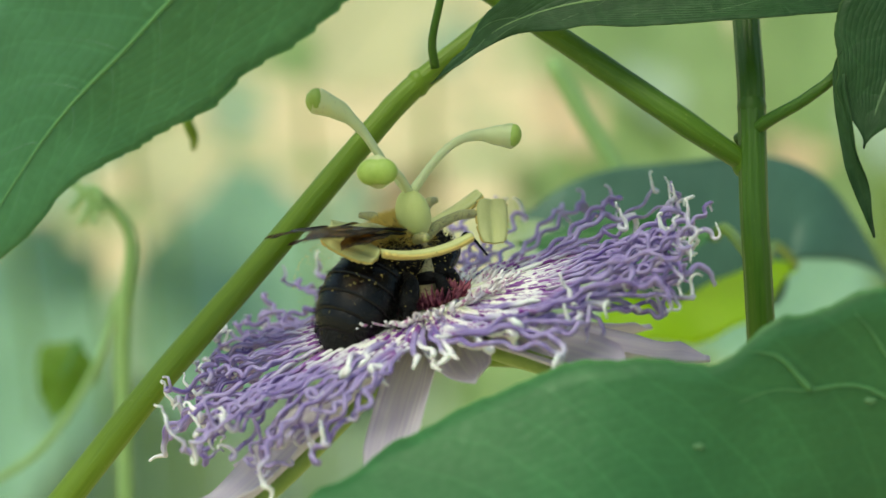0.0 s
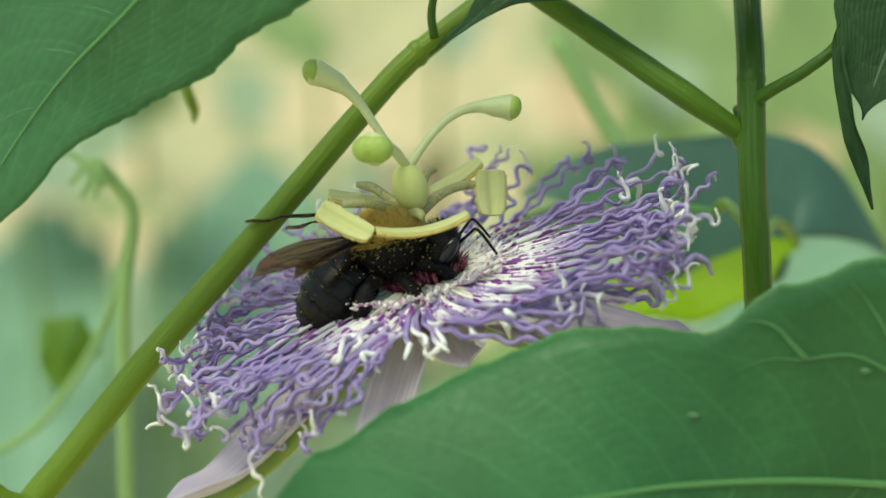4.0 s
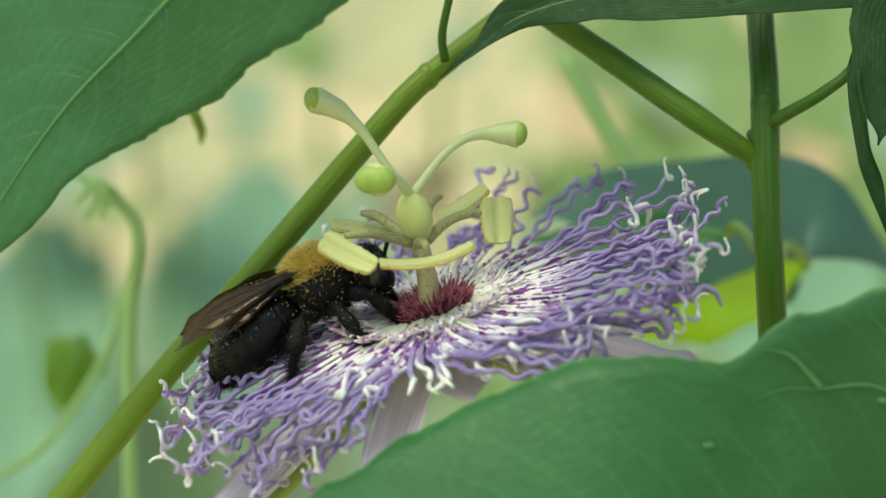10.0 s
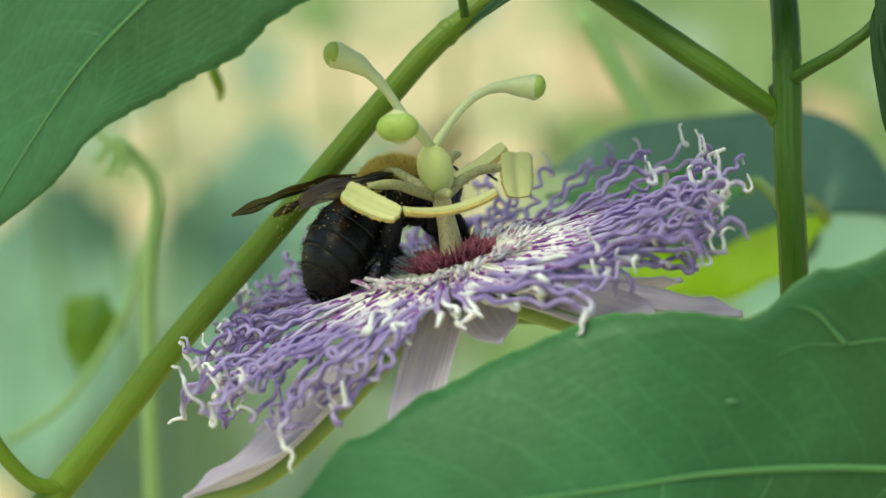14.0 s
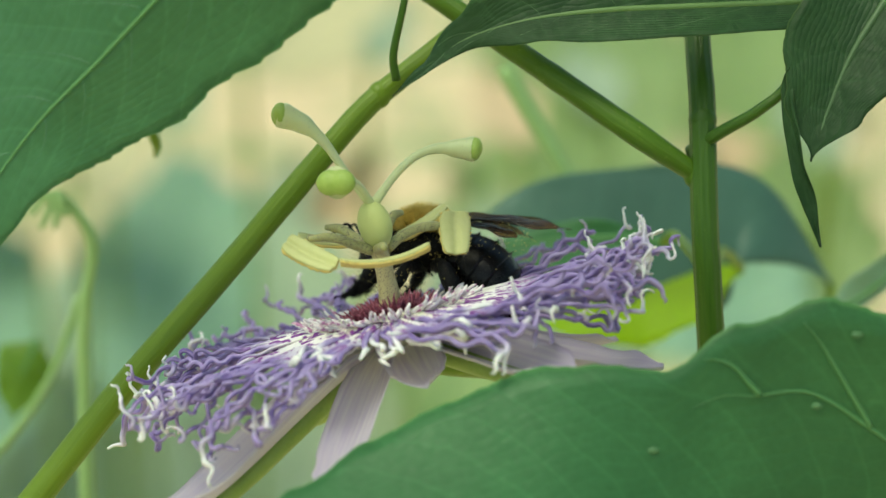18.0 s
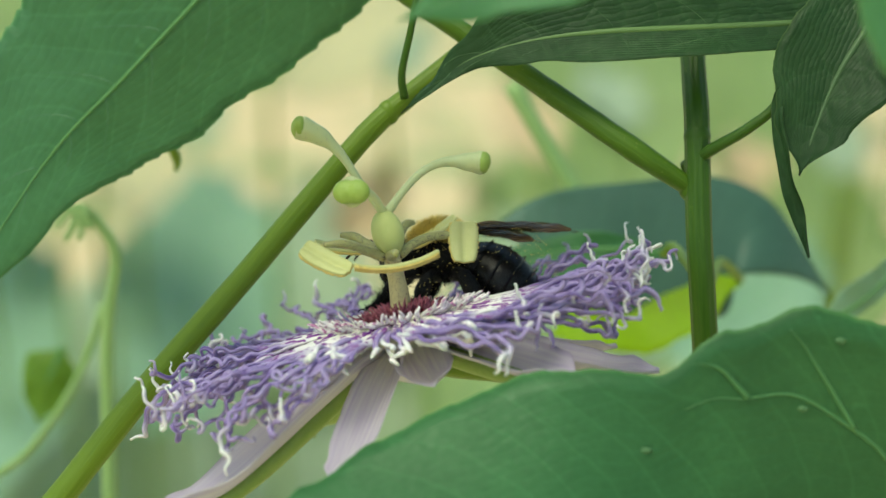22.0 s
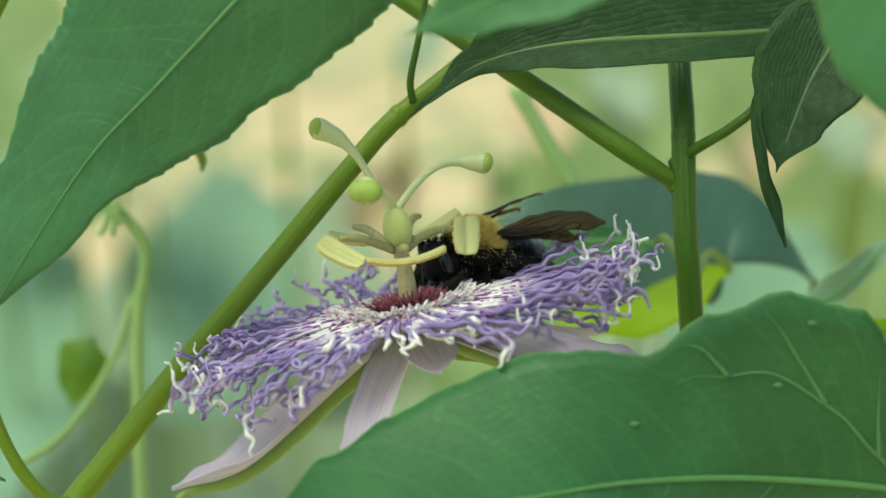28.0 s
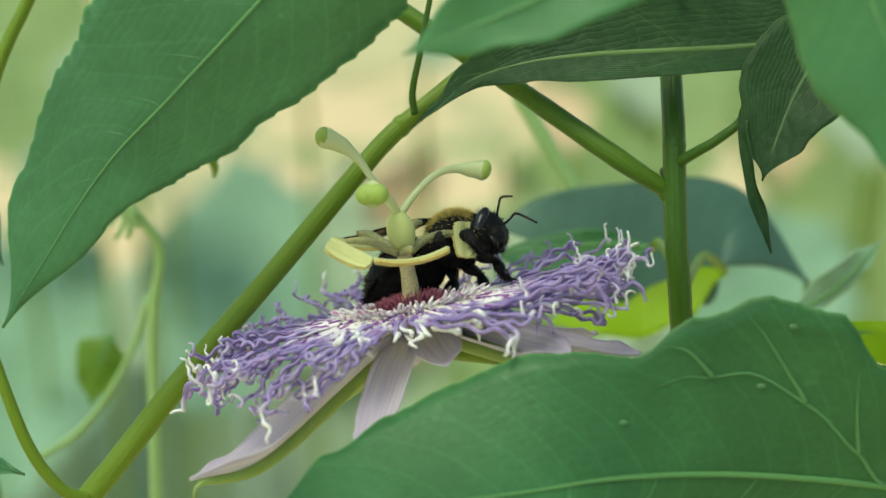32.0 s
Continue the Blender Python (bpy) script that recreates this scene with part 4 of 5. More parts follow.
rnd = random.Random(7)
for k in range(172):
    turn = k * 360 / 172 + rnd.uniform(-2.0, 2.0)
    if 18 < turn < 100 and rnd.random() < 0.50:
        continue
    c, s = math.cos(radians(turn)), math.sin(radians(turn))
    comb = tip_drop = 0.0
    material, size, wild = FILAMENT, rnd.uniform(0.30, 0.42), rnd.uniform(1.2, 1.75)
    length = rnd.uniform(32.0, 39.5)
    if turn <= 100:
        lift = -0.02 + 0.08 * s + rnd.uniform(-0.10, 0.17)
        length, wild = length * 1.03, rnd.uniform(1.05, 1.4)
    elif turn <= 190:
        lift = -0.16 * abs(c) + 0.06 * s + rnd.uniform(-0.16, 0.20)
        length *= 1.0
    elif turn < 262:
        comb = radians(180 - turn) * rnd.uniform(0.50, 0.95)
        lift = -0.32 * abs(c) - 0.08 + rnd.uniform(-0.20, 0.22)
        length *= 1.03 - 0.22 * max(0.0, (turn - 225) / 37)
    elif turn < 345:
        comb = radians(360 - turn) * rnd.uniform(0.65, 1.05)
        lift = 0.02 + rnd.uniform(-0.10, 0.14)
        length *= 0.84 if turn < 290 else 0.98
        wild = rnd.uniform(0.9, 1.25)
    else:
        lift = rnd.uniform(-0.10, 0.16)
    if 226 < turn < 288 and rnd.random() < 0.40:
        comb, tip_drop, length = comb * 0.4, 1.3, length * rnd.uniform(0.46, 0.68)
        lift, material, size = 0.06, FILAMENT_PALE, rnd.uniform(0.38, 0.48)
    part("filament", filament(rnd, turn, rnd.uniform(5.2, 6.4), length, lift, wild, size, 1.0, comb, tip_drop), material, crown)
for k in range(30):
    turn = 238 + k * 2.5 + rnd.uniform(-1.5, 1.5)
    part("filament", filament(rnd, turn, rnd.uniform(4.6, 5.4), rnd.uniform(10.0, 18.0), -0.10 + rnd.uniform(-0.1, 0.1), 0.5, rnd.uniform(0.36, 0.46), 0.35, radians(268 - turn) * -0.25, 0.2), FILAMENT_PALE, crown)
for k in range(110):
    turn = k * 360 / 110 + rnd.uniform(-2.5, 2.5)
    part("inner_filament", filament(rnd, turn, rnd.uniform(4.8, 6.2), rnd.uniform(4.5, 8.0), 0.40, 0.5, rnd.uniform(0.20, 0.34), 0.7), FILAMENT_WHITE, crown)
bm = bmesh.new()
for k in range(330):
    turn, r = rnd.uniform(0, 360), rnd.uniform(1.5, 4.6)
    foot = disc(r, turn, -0.6)
    out = rnd.uniform(0.5, 1.9) * (0.4 + r / 5)
    head = disc(r + out, turn + rnd.uniform(-8, 8), rnd.uniform(1.2, 2.6) * (1.2 - r / 9))
    tube(bm, [foot, (foot + head) / 2 + Vector((rnd.uniform(-.2, .2), rnd.uniform(-.2, .2), 0.2)), head], (0.20, 0.17, 0.07), 4)
tagged(part("fringe", bm, FRINGE, crown, "maroon fringe of fine hairs round the column"), kind="stuff")

# ten petals bent back under the crown; the sepals have a green keel and a horn
for k, (turn, drop, length, width) in enumerate(((206, 0.33, 48, 11.0), (243, 0.42, 34, 8.0), (276, 0.30, 20, 9.0), (312, 0.30, 33, 11), (338, 0.40, 37, 10.5), (18, 0.4, 33, 9), (55, 0.4, 32, 9), (92, 0.4, 32, 9), (128, 0.4, 32, 9), (183, 0.36, 33, 7))):
    rib = [disc(2.5, turn, -3.2), disc(length * 0.3, turn, -3.6 - length * 0.3 * drop * 0.8), disc(length * 0.65, turn, -3.4 - length * 0.65 * drop), disc(length * 0.88, turn, -2.4 - length * 0.88 * drop * (0.75 if k == 0 else 0.93))]
    side = disc(1, turn - 90)
    bm = bmesh.new()
    half = width / 2
    surface = blade(bm, rib, side, (half * 0.5, half * 0.9, half, half * 0.95, half * 0.75, 0.4), (half * 0.5, half * 0.9, half, half * 0.95, half * 0.75, 0.4), 12, 16, 0.02, thick=0.5, nu=30, nv=6, wave=0.25, seed=k)
    sepal = k % 2 == 0 and k not in (2, 4) or k in (3, 9)
    petal = part("sepal" if sepal else "petal", bm, PETAL, flower, "lavender sepal with a green keel" if sepal else "pale lavender petal")
    if sepal:
        bm = bmesh.new()
        down = -(surface(0.5, 0.5) - surface(0.5, -0.5)).cross(surface(0.6, 0.01) - surface(0.4, 0.01)).normalized()
        down = down if down.dot(AXIS) < 0 else -down
        line = [surface(s / 24, 0.001) + down * (0.9 if s < 24 else 0.6) for s in range(24)]
        line += [line[-1] + (line[-1] - line[-3]) * 0.6 + down * 0.8, line[-1] + (line[-1] - line[-3]) * 1.1 + down * 2.4]
        tube(bm, line, (1.0, 1.3, 1.4, 1.3, 1.1, 0.8, 0.15), 10)
        part("keel", bm, KEEL, petal, "green keel ending in a horn")

# ---- the bee ----
bee = thing("bee", "large black bee with a fuzzy yellow thorax and smoky wings", "bee")


def wisp(bm, foot, way, size, length, rnd):
    """One tapered hair."""
    side = way.cross(Vector((rnd.gauss(0, 1), rnd.gauss(0, 1), rnd.gauss(0, 1)))).normalized() * size
    bm.faces.new((bm.verts.new(foot + side), bm.verts.new(foot - side), bm.verts.new(foot + way * length)))


def pile(bm, count, centre, sizes, short, tall, rnd, size=0.045):
    """Short hairs standing on an ellipsoid."""
    for k in range(count):
        nrm = Vector((rnd.gauss(0, 1), rnd.gauss(0, 1), rnd.gauss(0, 1))).normalized()
        foot = Vector(centre) + Vector((nrm.x * sizes[0], nrm.y * sizes[1], nrm.z * sizes[2]))
        way = (nrm + Vector((-0.5 + rnd.gauss(0, 0.2), rnd.gauss(0, 0.25), rnd.gauss(0, 0.25)))).normalized()
        wisp(bm, foot, way, size, rnd.uniform(short, tall), rnd)


bm = bmesh.new()
ball(bm, (0, 0, 0), (4.3, 4.0, 3.7), u=28, v=18)
pile(bm, 2600, (0, 0, 0), (4.2, 3.9, 3.6), 0.5, 1.4, random.Random(5))
thorax = part("thorax", bm, BLACK_MATT, bee)
bm = bmesh.new()
rnd = random.Random(3)
for k in range(9000):
    a, h = rnd.uniform(0, 6.283), rnd.uniform(0.30, 1) if rnd.random() < 0.96 else rnd.uniform(0.0, 0.35)
    q = math.sqrt(max(0, 1 - h * h))
    nrm = Vector((q * math.cos(a), q * math.sin(a), h))
    if h < 0.42 + 0.22 * math.sin(a * 5 + 1) * rnd.random() and rnd.random() < 0.6:
        continue
    foot = Vector((nrm.x * 4.25, nrm.y * 3.95, nrm.z * 3.65))
    clump = Vector(noise.noise_vector(foot * 0.9)) * 0.55
    way = (nrm + clump + Vector((rnd.gauss(-0.2, 0.22), rnd.gauss(0, 0.22), rnd.gauss(0, 0.22)))).normalized()
    side = way.cross(Vector((rnd.gauss(0, 1), rnd.gauss(0, 1), rnd.gauss(0, 1)))).normalized() * 0.05
    tip = foot + way * rnd.uniform(0.6, 1.6) * (0.5 + 0.5 * max(h, 0))
    a1, b1, c1 = bm.verts.new(foot + side), bm.verts.new(foot - side), bm.verts.new(tip)
    d1 = bm.verts.new(foot + way.cross(side))
    for tri in ((a1, b1, c1), (b1, d1, c1), (d1, a1, c1)):
        bm.faces.new(tri)
ball(bm, (-0.1, 0, 0.25), (4.3, 3.95, 3.7), None, 24, 16, lambda p: p if p.z > 0.45 else Vector((p.x * 0.82, p.y * 0.82, 0.35 + 0.1 * p.z)))
tagged(part("fuzz", bm, PILE, thorax, "dense yellow hair dusted with pollen", smooth=False), kind="stuff")

# the abdomen: overlapping shiny plates, with hair along their lower sides
STATIONS = ((-2.4, 1.6), (-4.0, 3.5), (-5.6, 4.45), (-8.0, 4.9), (-10.4, 4.7), (-12.6, 4.0), (-14.4, 2.7), (-15.6, 0.9))


def girth(x):
    """Half the abdomen's width at a place along it."""
    for (x0, r0), (x1, r1) in zip(STATIONS, STATIONS[1:]):
        if x >= x1:
            return r0 + (r1 - r0) * (x0 - x) / (x0 - x1)
    return STATIONS[-1][1]


def spine(x):
    """The height of the abdomen's middle."""
    return -0.9 - 0.055 * (x + 4) - 0.016 * (x + 4) ** 2


bm = bmesh.new()
tube(bm, [Vector((-2.0 - 0.45 * k, 0, spine(-2.0 - 0.45 * k))) for k in range(31)], [girth(-2.0 - 0.45 * k) * 0.9 for k in range(31)], 20, 0.80, (0, 0, 1))
hairs = random.Random(6)
for k in range(3000):
    x, a = hairs.uniform(-15.4, -3), hairs.gauss(-1.57, 1.15)
    nrm = Vector((0, math.cos(a), math.sin(a)))
    foot = Vector((x, nrm.y * girth(x) * 0.95, spine(x) + nrm.z * girth(x) * 0.78))
    wisp(bm, foot, (nrm + Vector((-0.9, 0, hairs.gauss(0, 0.2)))).normalized(), 0.045, hairs.uniform(0.5, 1.2), hairs)
abdomen = part("abdomen", bm, BLACK_MATT, bee, "shiny black banded abdomen")
for x0, x1 in ((-2.6, -5.4), (-5.0, -7.8), (-7.4, -10.0), (-9.6, -12.0), (-11.6, -13.9), (-13.5, -15.8)):
    bm = bmesh.new()
    rows = []
    for k in range(9):
        s = k / 8
        x = x0 + (x1 - x0) * s
        r = girth(x) * (0.955 + 0.075 * s - 0.03 * s ** 6)
        rows.append([bm.verts.new((x, r * math.cos(radians(-28 + 236 * j / 26)), spine(x) + r * 0.86 * math.sin(radians(-28 + 236 * j / 26)))) for j in range(27)])
    low = [[bm.verts.new(Vector((w.co.x, w.co.y * 0.95, spine(w.co.x) + (w.co.z - spine(w.co.x)) * 0.95))) for w in (row[0], *row[1:])] for row in rows]
    for i in range(8):
        for j in range(26):
            bm.faces.new((rows[i][j], rows[i][j + 1], rows[i + 1][j + 1], rows[i + 1][j]))
            bm.faces.new((low[i][j], low[i + 1][j], low[i + 1][j + 1], low[i][j + 1]))
    for j in range(26):
        bm.faces.new((rows[8][j], rows[8][j + 1], low[8][j + 1], low[8][j]))
    for j in range(0, 26):
        for _ in range(5):
            w = rows[7][j].co
            nrm = Vector((-1.4, w.y, w.z - spine(w.x))).normalized()
            wisp(bm, w.lerp(rows[7][j + 1].co, hairs.random()), nrm, 0.035, hairs.uniform(0.3, 0.7), hairs)
    part("tergite", bm, BLACK, abdomen, "shiny black plate of the abdomen")

bm = bmesh.new()
ball(bm, (5.6, 0, -1.2), (2.15, 3.35, 3.0), Matrix.Rotation(radians(22), 3, "Y"), 28, 18)
ball(bm, (7.0, 0, -2.4), (1.1, 1.7, 1.5), Matrix.Rotation(radians(22), 3, "Y"), 16, 10)
pile(bm, 1500, (5.6, 0, -1.0), (2.05, 3.0, 2.9), 0.5, 1.3, random.Random(8))
head = part("head", bm, BLACK_MATT, bee)
wings, legs = [], []
for side in (-1, 1):
    bm = bmesh.new()
    ball(bm, (6.1, side * 2.55, -0.9), (0.95, 0.95, 2.15), Matrix.Rotation(radians(22), 3, "Y"), 20, 14)
    part("eye", bm, EYE, head, "glossy black eye")
    bm = bmesh.new()
    tube(bm, bend([(7.4, side * 0.8, -0.1), (8.3, side * 1.6, 1.6), (8.8, side * 1.9, 2.4), (9.8, side * 2.4, 1.9), (11.6, side * 3.3, 0.4)], 20), (0.2, 0.17, 0.19, 0.19, 0.15), 7)
    part("antenna", bm, BLACK, head)
    bm = bmesh.new()
    tube(bm, bend([(6.9, side * 1.4, -3.4), (7.4, side * 0.9, -4.4), (7.5, side * 0.2, -5.0)], 10), (0.6, 0.45, 0.15), 8)
    part("mandible", bm, BLACK, head)
    for name, root, reach, width, turn in (("forewing", (-0.6, side * 2.6, 2.8), 17.0, 4.3, 15), ("hindwing", (-1.6, side * 2.9, 2.4), 11.5, 3.2, 21)):
        a = radians(180 - side * turn)
        ahead = Vector((math.cos(a), math.sin(a), -0.02 if name == "forewing" else -0.10)).normalized()
        rib = [Vector(root), Vector(root) + ahead * reach * 0.5 + Vector((0, 0, 0.5)), Vector(root) + ahead * reach]
        across = ahead.cross(Vector((0, 0, 1))) * side + Vector((0, 0, -0.2))
        bm = bmesh.new()
        surface = blade(bm, rib, across, (0.4, width * 0.30, width * 0.50, width * 0.62, width * 0.55, 0.25), (0.3, width * 0.20, width * 0.24, width * 0.28, width * 0.26, 0.2), 0, 2, 0.0, thick=0.07, nu=40, nv=5, wave=0.2, seed=4)
        wing = part(name, bm, WING, bee, "smoky brown translucent wing")
        wings.append((wing, side))
        for line in ([(s / 10 * 0.95, 0.85) for s in range(11)], [(s / 10 * 0.62, 0.45) for s in range(11)], [(s / 10 * 0.9, 0.2 - 0.35 * s / 10) for s in range(11)], [(0.25 + s / 10 * 0.5, 0.75 - 1.3 * s / 10) for s in range(11)],
                     [(s / 10 * 0.7, -0.1 - 0.6 * s / 10) for s in range(11)], [(0.55 + s / 10 * 0.12, 0.8 - 0.9 * s / 10) for s in range(11)], [(0.72 + s / 10 * 0.08, 0.8 - 1.1 * s / 10) for s in range(11)], [(s / 10 * 0.5, -0.3 - 0.6 * s / 10) for s in range(11)]):
            bm = bmesh.new()
            tube(bm, [surface(a1, b1) for a1, b1 in line], (0.13, 0.09, 0.05), 5)
            part("wing_vein", bm, BLACK_MATT, wing)
    for k, (root, knee, shin, foot, end) in enumerate((
            ((2.6, 2.0, -2.4), (4.6, 3.7, -2.6), (6.6, 3.2, -5.2), (7.8, 2.9, -6.4), (9.4, 2.7, -7.2)),
            ((0.2, 2.4, -3.0), (0.8, 5.2, -2.8), (2.2, 6.0, -5.8), (3.4, 6.4, -7.2), (4.8, 6.7, -8.0)),
            ((-2.2, 2.4, -2.8), (-3.4, 5.0, -2.4), (-5.4, 5.8, -6.0), (-6.2, 6.1, -7.6), (-7.4, 6.4, -8.8)))):
        pts = [Vector((p[0], p[1] * side, p[2])) for p in (root, knee, shin, foot, end)]
        line = []
        for a1, b1 in zip(pts, pts[1:]):
            line += [a1.lerp(b1, q) for q in (0.0, 0.08, 0.3, 0.55, 0.8, 0.94)]
        line.append(pts[-1])
        brush = 1.35 if k == 2 else 1.0
        bm = bmesh.new()
        tube(bm, line, (0.85, 0.9, 0.95, 0.85, 0.62, 0.5, 0.5, 0.62 * brush, 0.8 * brush, 0.85 * brush, 0.75 * brush, 0.5, 0.38, 0.42, 0.40, 0.40, 0.34, 0.30, 0.27, 0.25, 0.23, 0.20, 0.18, 0.12, 0.1), 9)
        for q, reach in zip(bend(pts, 110)[14:104], [1.0] * 26 + [1.6 * brush] * 34 + [0.8] * 30):
            for _ in range(15):
                way = Vector((rnd.gauss(0, 1), rnd.gauss(0, 1), rnd.gauss(-0.3, 1))).normalized()
                wisp(bm, q, (way + (pts[3] - pts[1]).normalized() * 0.5).normalized(), 0.045, rnd.uniform(0.7, 1.15) * reach, rnd)
        for q in (-1, 1):
            tube(bm, bend([pts[-1], pts[-1] + Vector((0.5, 0.25 * q, -0.05)), pts[-1] + Vector((0.8, 0.35 * q, -0.45))], 6), (0.11, 0.09, 0.03), 5)
        legs.append((part("leg", bm, BLACK_MATT, bee, "hairy black leg"), k, pts[0] * 0.0011))
dust = bmesh.new()
for k in range(620):
    kind = rnd.random()
    if kind < 0.35:
        c = Vector((rnd.uniform(-5, 5), rnd.choice((-1, 1)) * rnd.uniform(3.4, 4.5), rnd.uniform(-2.6, 2.6)))
    elif kind < 0.7:
        spot = Vector(rnd.choice(((-4.4, -5.6, -4.6), (-4.4, 5.6, -4.6), (1.5, -5.8, -4.2), (1.5, 5.8, -4.2), (-3.0, -4.4, -2.4), (-3.0, 4.4, -2.4), (5.6, -3.6, -4), (5.6, 3.6, -4))))
        c = spot + Vector((rnd.gauss(0, 0.8), rnd.gauss(0, 0.5), rnd.gauss(0, 0.9)))
    else:
        x, a = rnd.uniform(-14, -4), rnd.gauss(1.57, 1.3)
        c = Vector((x, math.cos(a) * girth(x) * 1.03, spine(x) + math.sin(a) * girth(x) * 0.88))
    bmesh.ops.create_icosphere(dust, subdivisions=1, radius=rnd.uniform(0.03, 0.075), matrix=Matrix.Translation(c))
tagged(part("pollen_dust", dust, POLLEN, bee, "scattered yellow pollen grains"), kind="stuff")


# ---- movement ----
def swayed(rx, ry, rz, x, y, z):
    """The flower's pose from a turn vector in degrees and a shift in millimetres."""
    v = Vector((radians(rx), radians(ry), radians(rz)))
    turn = Matrix.Rotation(v.length, 4, v.normalized()) if v.length > 1e-6 else Matrix()
    return PLANT @ Matrix.Translation((x / 1000, y / 1000, z / 1000)) @ turn


def settled(x, y, z, heading, climb, lean=0):
    """The bee's pose: its thorax in the plant's frame; heading 0 to the right, 90 away; climb: head up."""
    return PLANT @ pose(x / 1000, y / 1000, z / 1000, lean, -climb, heading)


def drooped(degrees):
    """The abdomen's pose on the bee: bent down at the waist."""
    waist = Matrix.Translation((-0.0036, 0, -0.0006))
    return waist @ Matrix.Rotation(radians(-degrees), 4, "Y") @ waist.inverted()


def nodded(degrees):
    """The head's pose on the bee: bent down at the neck."""
    neck = Matrix.Translation((0.0042, 0, -0.001))
    return neck @ Matrix.Rotation(radians(degrees), 4, "Y") @ neck.inverted()


def swung(root, degrees):
    """A leg's pose on the bee: turned down and back about its root."""
    return Matrix.Translation(root) @ Matrix.Rotation(radians(degrees), 4, "Y") @ Matrix.Translation(-root)


def lowered(side, degrees, spread, lifted=0):
    """A wing's pose on the bee: let down along its flank, spread, and its tip lifted."""
    root = Matrix.Translation((-0.0008, side * 0.0026, 0.0031))
    return root @ Matrix.Rotation(radians(lifted), 4, "Y") @ Matrix.Rotation(radians(-side * degrees), 4, "X") @ Matrix.Rotation(radians(-side * spread), 4, "Z") @ root.inverted()


